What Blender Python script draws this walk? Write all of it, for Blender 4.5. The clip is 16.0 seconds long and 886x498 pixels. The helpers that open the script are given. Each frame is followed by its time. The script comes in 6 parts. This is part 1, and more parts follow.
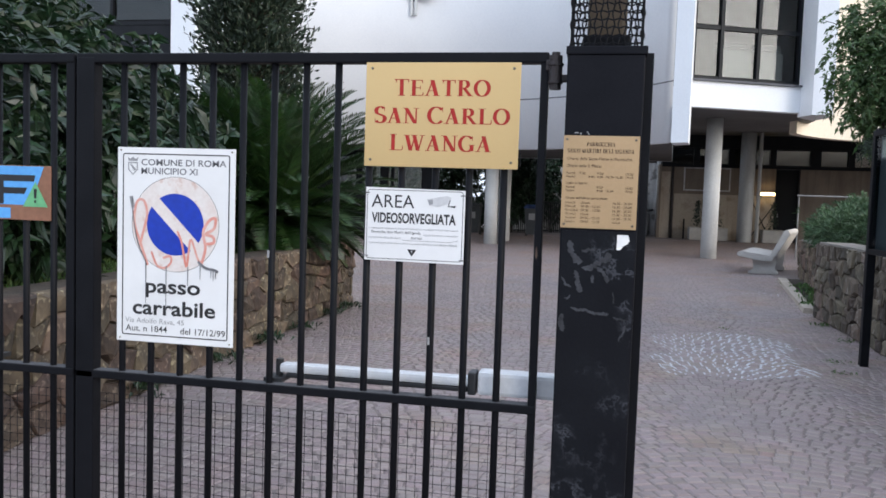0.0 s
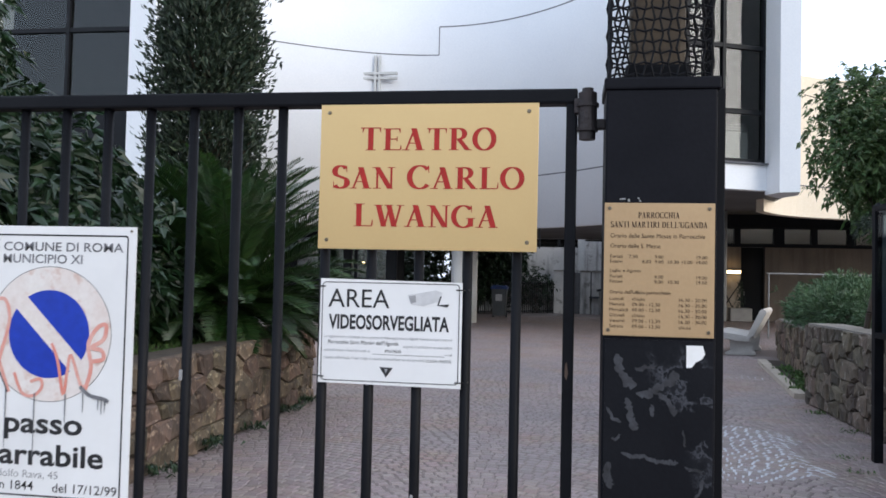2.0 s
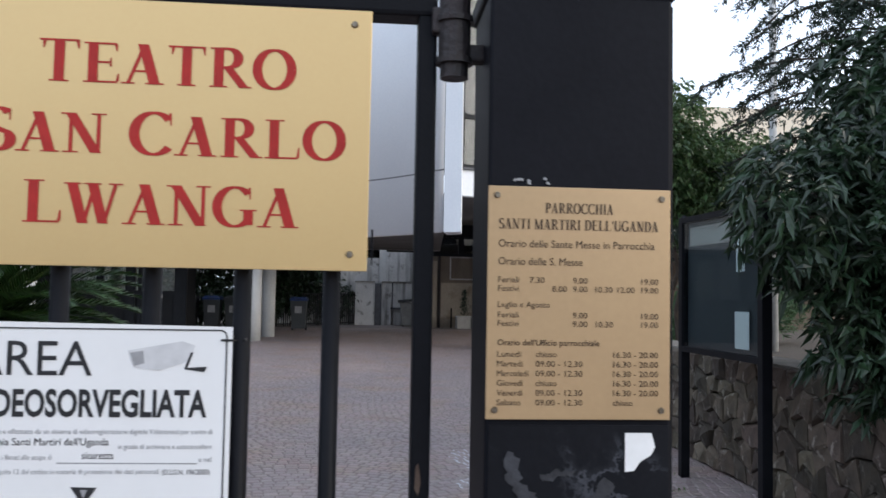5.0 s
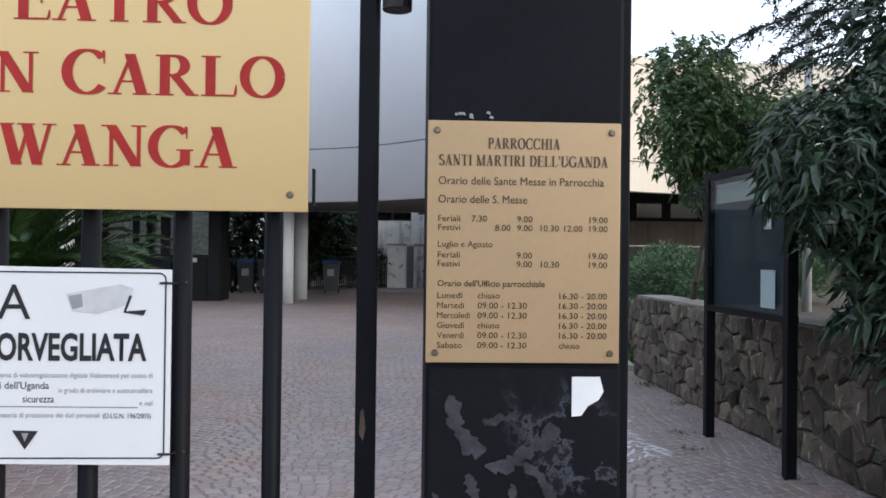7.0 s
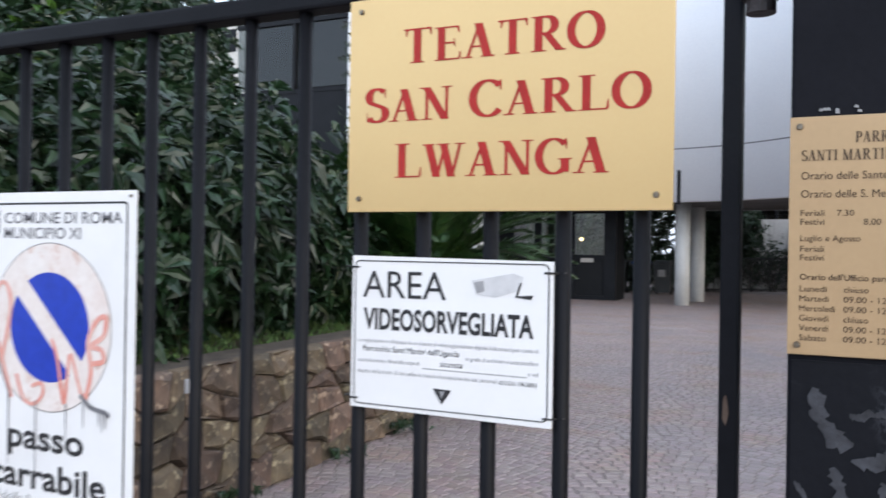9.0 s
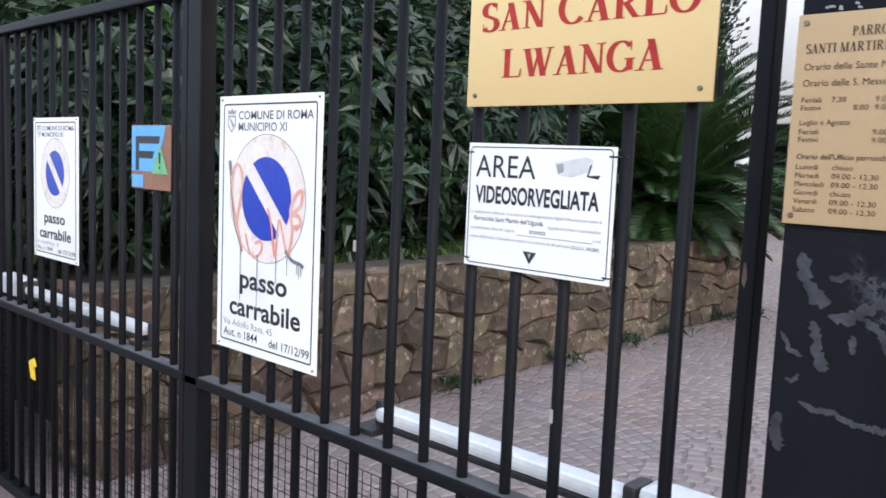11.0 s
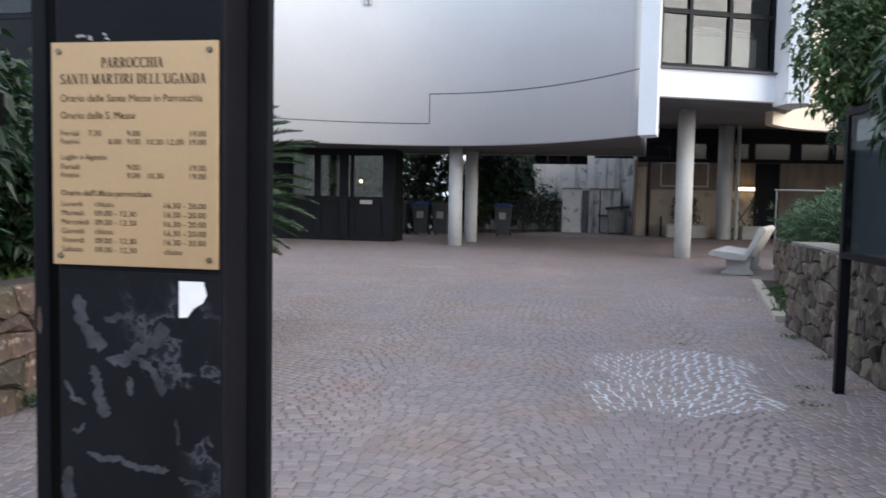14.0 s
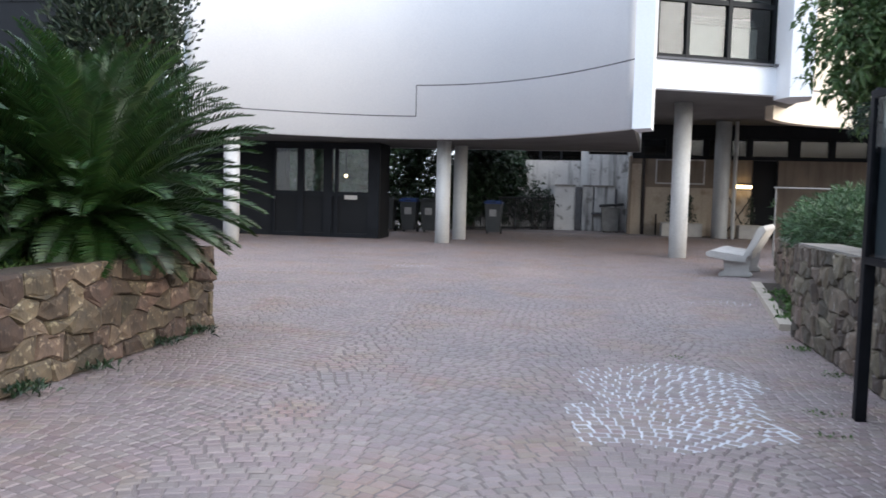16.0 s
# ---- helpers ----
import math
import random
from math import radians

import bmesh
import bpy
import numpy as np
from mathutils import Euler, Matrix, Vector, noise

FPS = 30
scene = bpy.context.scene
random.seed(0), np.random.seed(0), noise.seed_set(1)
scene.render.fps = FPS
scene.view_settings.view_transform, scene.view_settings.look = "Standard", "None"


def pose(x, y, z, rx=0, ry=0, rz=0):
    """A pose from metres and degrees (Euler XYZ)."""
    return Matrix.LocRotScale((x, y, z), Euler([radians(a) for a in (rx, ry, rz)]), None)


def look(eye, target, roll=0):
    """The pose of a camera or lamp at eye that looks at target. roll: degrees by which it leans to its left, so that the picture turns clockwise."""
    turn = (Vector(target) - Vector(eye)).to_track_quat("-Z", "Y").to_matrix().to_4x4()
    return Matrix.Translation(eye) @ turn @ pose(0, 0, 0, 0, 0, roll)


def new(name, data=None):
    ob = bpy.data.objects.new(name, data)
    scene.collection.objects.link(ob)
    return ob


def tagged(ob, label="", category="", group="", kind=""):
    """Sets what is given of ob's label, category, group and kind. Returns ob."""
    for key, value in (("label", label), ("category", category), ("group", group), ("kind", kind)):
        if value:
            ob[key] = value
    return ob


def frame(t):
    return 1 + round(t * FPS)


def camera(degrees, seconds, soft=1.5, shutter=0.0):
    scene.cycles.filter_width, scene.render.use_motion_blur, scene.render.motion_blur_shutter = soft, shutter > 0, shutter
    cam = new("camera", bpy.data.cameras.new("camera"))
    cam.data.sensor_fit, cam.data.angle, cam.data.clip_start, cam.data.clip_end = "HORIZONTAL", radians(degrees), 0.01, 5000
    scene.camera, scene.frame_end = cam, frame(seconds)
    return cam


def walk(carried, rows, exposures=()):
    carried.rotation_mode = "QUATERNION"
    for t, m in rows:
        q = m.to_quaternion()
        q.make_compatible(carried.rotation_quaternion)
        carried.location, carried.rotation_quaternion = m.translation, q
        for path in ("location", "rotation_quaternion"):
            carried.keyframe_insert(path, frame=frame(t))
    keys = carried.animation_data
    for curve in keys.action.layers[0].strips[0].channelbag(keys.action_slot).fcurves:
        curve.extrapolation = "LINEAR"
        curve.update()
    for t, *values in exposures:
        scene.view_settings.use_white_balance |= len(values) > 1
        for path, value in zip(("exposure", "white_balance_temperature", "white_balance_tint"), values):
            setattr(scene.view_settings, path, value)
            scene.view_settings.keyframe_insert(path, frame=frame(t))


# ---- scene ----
cam = camera(57.2, 16.0, soft=1.6, shutter=0.35)
PATH = [
    (0, (-0.052, 0.091, 1.381), (-0.442, 2.049, 1.252), 1.9),
    (0.5, (-0.108, 0.264, 1.364), (-0.497, 2.225, 1.294), 1.2),
    (1, (-0.178, 0.421, 1.38), (-0.518, 2.392, 1.373), 0.8),
    (1.5, (-0.211, 0.554, 1.379), (-0.519, 2.53, 1.392), 0.8),
    (2, (-0.236, 0.759, 1.408), (-0.544, 2.734, 1.479), 1.3),
    (2.5, (-0.26, 0.933, 1.41), (-0.541, 2.911, 1.504), 1.5),
    (3, (-0.342, 1.122, 1.448), (-0.518, 3.113, 1.521), 1.2),
    (3.5, (-0.423, 1.266, 1.446), (-0.409, 3.263, 1.544), 0.8),
    (4, (-0.414, 1.333, 1.439), (-0.33, 3.329, 1.538), 0.8),
    (4.5, (-0.349, 1.406, 1.439), (-0.219, 3.398, 1.554), 1.2),
    (5, (-0.297, 1.451, 1.441), (-0.118, 3.44, 1.547), 1.0),
    (5.2, (-0.26, 1.458, 1.446), (-0.107, 3.45, 1.526), 0.5),
    (7.3, (-0.194, 1.486, 1.41), (-0.125, 3.485, 1.41), 0.8),
    (7.5, (-0.192, 1.494, 1.405), (-0.173, 3.494, 1.392), 0.7),
    (8, (-0.186, 1.493, 1.402), (-0.422, 3.479, 1.373), 0.5),
    (8.5, (-0.174, 1.454, 1.408), (-0.746, 3.37, 1.398), 0.5),
    (9, (-0.147, 1.379, 1.411), (-0.98, 3.198, 1.414), 0.9),
    (9.2, (-0.13, 1.333, 1.409), (-1.055, 3.106, 1.39), 0.9),
    (11.3, (0.257, 1.297, 1.357), (-1.102, 2.749, 1.148), 2.6),
    (11.5, (0.291, 1.328, 1.363), (-1.009, 2.836, 1.168), 2.7),
    (12, (0.34, 1.336, 1.409), (-0.761, 3.001, 1.295), 2.2),
    (12.5, (0.37, 1.327, 1.422), (-0.608, 3.072, 1.383), 1.5),
    (13, (0.401, 1.346, 1.411), (-0.386, 3.184, 1.368), 1.2),
    (13.5, (0.429, 1.405, 1.4), (-0.092, 3.334, 1.317), 1.3),
    (14, (0.427, 1.481, 1.393), (0.066, 3.444, 1.264), 1.1),
    (14.5, (0.408, 1.652, 1.395), (0.188, 3.634, 1.248), 1.5),
    (15, (0.41, 1.813, 1.393), (0.222, 3.8, 1.258), 1.2),
    (15.5, (0.443, 2.055, 1.369), (0.219, 4.037, 1.228), 1.5),
    (16, (0.501, 2.353, 1.374), (0.152, 4.318, 1.237), 1.5),
]
LIGHT = [(0, 0.1), (1.5, 0.03), (2, -0.06), (3, -0.18), (4, -0.2), (5.2, -0.12), (7.5, 0.0), (8, -0.02), (9, 0.25), (11.5, 0.42), (12.5, 0.35), (13, 0.22), (13.5, 0.12), (14, 0.15), (14.5, 0.3), (15, 0.48), (16, 0.5)]
walk(cam, [(t, look(eye, target, roll)) for t, eye, target, roll in PATH], LIGHT)

# ---- world and light ----
world = bpy.data.worlds.new("sky")
scene.world = world
world.use_nodes = True
wn = world.node_tree
wn.nodes.clear()
sky = wn.nodes.new("ShaderNodeTexSky")
sky.sky_type = "NISHITA"
sky.sun_disc = False
sky.sun_elevation = radians(16)
sky.sun_rotation = radians(75)
sky.dust_density = 3.0
wash = wn.nodes.new("ShaderNodeMixRGB")
wash.inputs[0].default_value = 0.6
wash.inputs[2].default_value = (6.9, 7.9, 9.7, 1)
back = wn.nodes.new("ShaderNodeBackground")
back.inputs[1].default_value = 0.25
wout = wn.nodes.new("ShaderNodeOutputWorld")
wn.links.new(sky.outputs[0], wash.inputs[1])
wn.links.new(wash.outputs[0], back.inputs[0])
wn.links.new(back.outputs[0], wout.inputs[0])
sun = new("sun", bpy.data.lights.new("sun", "SUN"))
sun.data.energy = 1.9
sun.data.angle = radians(35)
sun.data.color = (1.0, 0.93, 0.84)
sun.matrix_world = look((17, -2, 8.8), (0, 12, 2))


# ---- materials ----
def mat(name, c1, c2=None, rough=0.6, metal=0.0, scale=6.0, fine=60.0, bump=0.15, island=0.0, obj=0.0, spec=0.5, c3=None, trans=0.0, coat=0.0, rough2=None, speck=0.25, worn=(0.58, 0.68)):
    """Two scales of noise between two colours (and wear towards a third), with fine relief."""
    m = bpy.data.materials.new(name)
    m.use_nodes = True
    n, l = m.node_tree.nodes, m.node_tree.links
    b = n["Principled BSDF"]
    c2 = c2 or tuple(min(1, v * 0.8) for v in c1)
    tc = n.new("ShaderNodeTexCoord")
    big, small = n.new("ShaderNodeTexNoise"), n.new("ShaderNodeTexNoise")
    for t, s, d in ((big, scale, 5), (small, fine, 3)):
        t.inputs["Scale"].default_value, t.inputs["Detail"].default_value = s, d
        l.new(tc.outputs["Object"], t.inputs["Vector"])
    ramp = n.new("ShaderNodeMapRange")
    ramp.inputs["From Min"].default_value, ramp.inputs["From Max"].default_value = 0.3, 0.7
    l.new(big.outputs["Fac"], ramp.inputs["Value"])
    mix = n.new("ShaderNodeMixRGB")
    mix.inputs[1].default_value, mix.inputs[2].default_value = (*c1, 1), (*c2, 1)
    l.new(ramp.outputs[0], mix.inputs[0])
    col = mix.outputs[0]
    grain = n.new("ShaderNodeMixRGB")
    grain.blend_type = "OVERLAY"
    grain.inputs[0].default_value = speck
    l.new(col, grain.inputs[1])
    l.new(small.outputs["Fac"], grain.inputs[2])
    col = grain.outputs[0]
    if c3:
        wear = n.new("ShaderNodeTexNoise")
        wear.inputs["Scale"].default_value, wear.inputs["Detail"].default_value = scale * 2.3, 8
        l.new(tc.outputs["Object"], wear.inputs["Vector"])
        wr = n.new("ShaderNodeMapRange")
        wr.inputs["From Min"].default_value, wr.inputs["From Max"].default_value = worn
        l.new(wear.outputs["Fac"], wr.inputs["Value"])
        w = n.new("ShaderNodeMixRGB")
        w.inputs[2].default_value = (*c3, 1)
        l.new(wr.outputs[0], w.inputs[0])
        l.new(col, w.inputs[1])
        col = w.outputs[0]
    if island or obj:
        hsv = n.new("ShaderNodeHueSaturation")
        if island:
            src = n.new("ShaderNodeNewGeometry").outputs["Random Per Island"]
            amt = island
        else:
            src = n.new("ShaderNodeObjectInfo").outputs["Random"]
            amt = obj
        mr = n.new("ShaderNodeMapRange")
        mr.inputs["To Min"].default_value, mr.inputs["To Max"].default_value = 1 - amt, 1 + amt
        l.new(src, mr.inputs["Value"])
        l.new(mr.outputs[0], hsv.inputs["Value"])
        hr = n.new("ShaderNodeMapRange")
        hr.inputs["To Min"].default_value, hr.inputs["To Max"].default_value = 0.5 + 0.03, 0.5 - 0.02
        frac = n.new("ShaderNodeMath")
        frac.operation = "FRACT"
        mul = n.new("ShaderNodeMath")
        mul.operation = "MULTIPLY"
        mul.inputs[1].default_value = 7.31
        l.new(src, mul.inputs[0])
        l.new(mul.outputs[0], frac.inputs[0])
        l.new(frac.outputs[0], hr.inputs["Value"])
        l.new(hr.outputs[0], hsv.inputs["Hue"])
        l.new(col, hsv.inputs["Color"])
        col = hsv.outputs[0]
    l.new(col, b.inputs["Base Color"])
    b.inputs["Roughness"].default_value = rough
    if rough2 is not None:
        rr = n.new("ShaderNodeMapRange")
        rr.inputs["To Min"].default_value, rr.inputs["To Max"].default_value = rough, rough2
        l.new(small.outputs["Fac"], rr.inputs["Value"])
        l.new(rr.outputs[0], b.inputs["Roughness"])
    b.inputs["Metallic"].default_value = metal
    b.inputs["Specular IOR Level"].default_value = spec
    b.inputs["Coat Weight"].default_value = coat
    if bump:
        bp = n.new("ShaderNodeBump")
        bp.inputs["Strength"].default_value, bp.inputs["Distance"].default_value = bump, 0.01
        l.new(small.outputs["Fac"], bp.inputs["Height"])
        l.new(bp.outputs[0], b.inputs["Normal"])
    if trans:
        tr = n.new("ShaderNodeBsdfTranslucent")
        l.new(col, tr.inputs["Color"])
        ms = n.new("ShaderNodeMixShader")
        ms.inputs[0].default_value = trans
        l.new(b.outputs[0], ms.inputs[1])
        l.new(tr.outputs[0], ms.inputs[2])
        l.new(ms.outputs[0], n["Material Output"].inputs["Surface"])
    return m


def glow(name, colour, strength):
    m = bpy.data.materials.new(name)
    m.use_nodes = True
    b = m.node_tree.nodes["Principled BSDF"]
    b.inputs["Base Color"].default_value = (*colour, 1)
    b.inputs["Emission Color"].default_value = (*colour, 1)
    b.inputs["Emission Strength"].default_value = strength
    return m


def glass(name, tint=(0.9, 0.95, 0.95), clear=0.75, gloss=0.6, base=0.045):
    m = bpy.data.materials.new(name)
    m.use_nodes = True
    n, l = m.node_tree.nodes, m.node_tree.links
    n.remove(n["Principled BSDF"])
    t, g, ms, fr = n.new("ShaderNodeBsdfTransparent"), n.new("ShaderNodeBsdfGlossy"), n.new("ShaderNodeMixShader"), n.new("ShaderNodeLayerWeight")
    t.inputs[0].default_value = (*[v * clear for v in tint], 1)
    g.inputs["Roughness"].default_value = 0.03
    fr.inputs["Blend"].default_value = 0.5
    steep = n.new("ShaderNodeMath")
    steep.operation = "POWER"
    steep.inputs[1].default_value = 4.0
    l.new(fr.outputs["Facing"], steep.inputs[0])
    add = n.new("ShaderNodeMath")
    add.operation = "MULTIPLY_ADD"
    add.inputs[1].default_value, add.inputs[2].default_value = gloss, base
    l.new(steep.outputs[0], add.inputs[0])
    l.new(add.outputs[0], ms.inputs[0])
    l.new(t.outputs[0], ms.inputs[1])
    l.new(g.outputs[0], ms.inputs[2])
    l.new(ms.outputs[0], n["Material Output"].inputs["Surface"])
    return m


BLACK = mat("black_gate_paint", (0.005, 0.0055, 0.0075), (0.008, 0.0085, 0.011), 0.42, scale=8, fine=140, bump=0.06, rough2=0.6, spec=0.12)
PILLAR = mat("black_pillar_paint", (0.006, 0.0065, 0.0095), (0.009, 0.0095, 0.013), 0.55, scale=7, fine=120, bump=0.03, spec=0.1)
RUST = mat("rusty_iron", (0.03, 0.018, 0.018), (0.012, 0.011, 0.012), 0.6, scale=30, fine=120, bump=0.3)
BRASS = mat("satin_brass", (0.73, 0.51, 0.24), (0.68, 0.47, 0.22), 0.36, metal=0.65, scale=2.5, fine=200, bump=0.0, speck=0.03)
BRASS2 = mat("worn_brass", (0.53, 0.365, 0.205), (0.475, 0.325, 0.18), 0.4, metal=0.5, scale=4, fine=160, bump=0.0, speck=0.05)
STEEL = mat("screw_steel", (0.30, 0.26, 0.2), (0.12, 0.1, 0.08), 0.4, metal=0.9, scale=90, fine=200, bump=0.1)
WHITE = mat("sign_white", (0.78, 0.78, 0.78), (0.72, 0.72, 0.72), 0.4, scale=6, fine=90, bump=0.0, speck=0.05)
PAPER = mat("label_paper", (0.82, 0.82, 0.82), (0.76, 0.76, 0.75), 0.6, scale=30, fine=120, bump=0.02)
INK = mat("black_ink", (0.012, 0.012, 0.014), (0.02, 0.02, 0.022), 0.5, bump=0)
GREYINK = mat("grey_ink", (0.25, 0.25, 0.26), (0.32, 0.32, 0.33), 0.5, bump=0)
BROWNINK = mat("engraved_brown", (0.05, 0.028, 0.012), (0.08, 0.045, 0.02), 0.5, bump=0)
REDINK = mat("red_letter", (0.33, 0.021, 0.018), (0.38, 0.027, 0.022), 0.5, bump=0.02, spec=0.25)
BLUE = mat("sign_blue", (0.008, 0.035, 0.36), (0.010, 0.045, 0.42), 0.35, bump=0.01)
FADED = mat("faded_red", (0.70, 0.61, 0.57), (0.74, 0.70, 0.67), 0.5, scale=14, fine=90, bump=0.01, c3=(0.62, 0.47, 0.41))
SPRAY = mat("red_spray", (0.66, 0.22, 0.17), (0.70, 0.42, 0.36), 0.5, scale=18, bump=0.01)
DRIP = mat("dark_drip", (0.06, 0.06, 0.065), (0.22, 0.22, 0.24), 0.5, scale=30, bump=0.0)
CONCRETE = mat("white_render", (0.80, 0.815, 0.84), (0.765, 0.78, 0.81), 0.75, scale=0.7, fine=25, bump=0.05)
COLUMN = mat("column_paint", (0.58, 0.58, 0.57), (0.50, 0.50, 0.49), 0.75, scale=2.0, fine=30, bump=0.1)
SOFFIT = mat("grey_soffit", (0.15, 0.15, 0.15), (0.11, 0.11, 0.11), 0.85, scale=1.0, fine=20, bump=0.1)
CREAM = mat("cream_render", (0.80, 0.70, 0.56), (0.74, 0.65, 0.52), 0.8, scale=0.8, fine=25, bump=0.05)
DADO = mat("pale_tan_wall", (0.46, 0.39, 0.31), (0.38, 0.32, 0.26), 0.85, scale=0.9, fine=20, bump=0.1, c3=(0.3, 0.24, 0.18))
DUST = mat("rail_dust", (0.085, 0.085, 0.09), (0.05, 0.05, 0.055), 0.9, scale=20, fine=120, bump=0.2)
# passage tan, darkened so that the upper wall's shade is in the colour
TANSHADE = mat("tan_wall", (0.23, 0.185, 0.145), (0.17, 0.135, 0.11), 0.85, scale=0.9, fine=20, bump=0.1, c3=(0.22, 0.17, 0.13))
DIRTYWHITE = mat("stained_white_wall", (0.58, 0.57, 0.56), (0.46, 0.45, 0.44), 0.85, scale=1.2, fine=20, bump=0.1, c3=(0.22, 0.21, 0.2))
FRAME = mat("dark_window_frame", (0.008, 0.009, 0.011), (0.012, 0.013, 0.016), 0.45, scale=3, bump=0.05, spec=0.15)
# near-black of dark panels; on room backs it puts in the unlit rooms' shade
DARKIN = mat("dark_panel_and_unlit_room", (0.012, 0.013, 0.015), (0.008, 0.009, 0.011), 0.8, scale=0.7, fine=3, bump=0.0, spec=0.2, speck=0.05)
JOINT = mat("dark_joint", (0.12, 0.12, 0.13), (0.08, 0.08, 0.09), 0.8, bump=0.05)
STONE = mat("rubble_stone", (0.128, 0.087, 0.06), (0.052, 0.039, 0.031), 0.85, scale=9, fine=22, bump=1.0, obj=0.5, c3=(0.24, 0.185, 0.13))
STONER = mat("grey_rubble_stone", (0.125, 0.094, 0.07), (0.055, 0.044, 0.035), 0.85, scale=8, fine=22, bump=1.0, obj=0.5, c3=(0.22, 0.19, 0.16))
MORTAR = mat("brown_mortar", (0.085, 0.068, 0.052), (0.045, 0.036, 0.03), 0.95, scale=9, fine=70, bump=0.7)
MORTARCAP = mat("grey_mortar_cap", (0.26, 0.24, 0.215), (0.16, 0.145, 0.13), 0.95, scale=6, fine=50, bump=0.7)
SOIL = mat("soil", (0.05, 0.036, 0.025), (0.03, 0.024, 0.018), 0.95, scale=7, fine=60, bump=0.8)
COBBLE = mat("porphyry_cobble", (0.262, 0.20, 0.188), (0.20, 0.168, 0.17), 0.5, scale=0.5, fine=90, bump=0.2, island=0.14, c3=(0.235, 0.165, 0.14), worn=(0.50, 0.68))
COBBLEO = mat("porphyry_cobble_near", (0.262, 0.20, 0.188), (0.20, 0.168, 0.17), 0.5, scale=0.5, fine=90, bump=0.2, obj=0.14, c3=(0.235, 0.165, 0.14), worn=(0.50, 0.68))
BED = mat("sand_joint", (0.20, 0.163, 0.152), (0.15, 0.123, 0.117), 0.9, scale=0.8, fine=60, bump=0.5)
GROUT = mat("white_grout", (0.62, 0.63, 0.66), (0.42, 0.42, 0.45), 0.8, scale=5, fine=40, bump=0.3)
ASPHALT = mat("asphalt", (0.05, 0.05, 0.05), (0.065, 0.063, 0.06), 0.9, scale=1, fine=80, bump=0.4)
BENCH = mat("bench_concrete", (0.50, 0.48, 0.45), (0.38, 0.36, 0.34), 0.85, scale=4, fine=60, bump=0.3)
KERB = mat("travertine_kerb", (0.46, 0.40, 0.33), (0.36, 0.31, 0.26), 0.85, scale=5, fine=50, bump=0.3)
LEAF = mat("laurel_leaf", (0.019, 0.043, 0.016), (0.011, 0.028, 0.012), 0.36, scale=2, fine=30, bump=0.05, island=0.45, trans=0.18)
LEAFNEW = mat("young_leaf", (0.11, 0.20, 0.035), (0.08, 0.15, 0.03), 0.35, scale=2, fine=30, bump=0.05, island=0.35, trans=0.3)
PALM = mat("sago_leaf", (0.031, 0.07, 0.015), (0.015, 0.038, 0.010), 0.38, scale=2, fine=30, bump=0.0, island=0.4, trans=0.12)
PALMBARK = mat("palm_bark", (0.05, 0.035, 0.025), (0.03, 0.022, 0.016), 0.9, scale=12, fine=60, bump=0.8)
CYPRESS = mat("cypress_foliage", (0.016, 0.030, 0.018), (0.026, 0.044, 0.024), 0.6, scale=2, fine=30, bump=0.0, island=0.5, trans=0.1)
JUNIPER = mat("juniper_foliage", (0.07, 0.125, 0.05), (0.04, 0.08, 0.036), 0.55, scale=2, fine=30, bump=0.0, island=0.45, trans=0.15)
OLEANDER = mat("oleander_leaf", (0.018, 0.038, 0.019), (0.03, 0.058, 0.024), 0.35, scale=2, fine=30, bump=0.0, island=0.5, trans=0.2)
BRIGHTLEAF = mat("tree_leaf", (0.10, 0.16, 0.055), (0.065, 0.115, 0.042), 0.45, scale=2, fine=30, bump=0.0, island=0.4, trans=0.3)
GRASS = mat("grass", (0.07, 0.13, 0.03), (0.05, 0.09, 0.025), 0.7, scale=2, fine=30, bump=0.0, island=0.4, trans=0.2)
BARK = mat("bark", (0.075, 0.055, 0.04), (0.045, 0.034, 0.026), 0.9, scale=10, fine=60, bump=0.7)
RAMWHITE = mat("opener_white", (0.66, 0.67, 0.69), (0.58, 0.59, 0.61), 0.35, scale=6, bump=0.03)
RAMDARK = mat("opener_black", (0.02, 0.021, 0.024), None, 0.5, bump=0.05)
BINGREY = mat("bin_plastic", (0.05, 0.055, 0.06), (0.035, 0.04, 0.045), 0.5, scale=4, bump=0.05)
BINBLUE = mat("bin_lid_blue", (0.02, 0.05, 0.18), (0.015, 0.04, 0.14), 0.5, scale=4, bump=0.05)
ORANGE = mat("panel_brown", (0.26, 0.12, 0.07), (0.20, 0.09, 0.05), 0.5, bump=0.02)
CYANINK = mat("panel_cyan", (0.10, 0.36, 0.75), (0.09, 0.33, 0.68), 0.45, bump=0.01)
GREENINK = mat("panel_green", (0.14, 0.42, 0.20), (0.12, 0.38, 0.18), 0.45, bump=0.01)
YELLOW = mat("yellow_plastic", (0.75, 0.52, 0.03), (0.65, 0.45, 0.03), 0.4, bump=0.02)
RAILMETAL = mat("grey_rail", (0.2, 0.2, 0.2), (0.14, 0.14, 0.14), 0.5, bump=0.05)
TERRA = mat("planter_clay", (0.42, 0.40, 0.37), (0.34, 0.32, 0.30), 0.8, scale=5, bump=0.2)
BLIND = mat("white_blind", (0.55, 0.58, 0.58), (0.5, 0.53, 0.53), 0.7, scale=1, fine=3, bump=0.0, speck=0.05)
FARWALL = mat("far_pale_wall", (0.60, 0.58, 0.54), (0.54, 0.52, 0.49), 0.85, scale=0.2, fine=1.5, bump=0, speck=0.1)
GLASS = glass("window_glass", clear=0.55)
GLASSL = glass("lobby_glass", clear=0.96, gloss=0.15, base=0.09)
GLASSR = glass("strip_window_glass", clear=0.5, gloss=0.6, base=0.16)
GLASSB = glass("board_glass", clear=0.95, gloss=0.25)
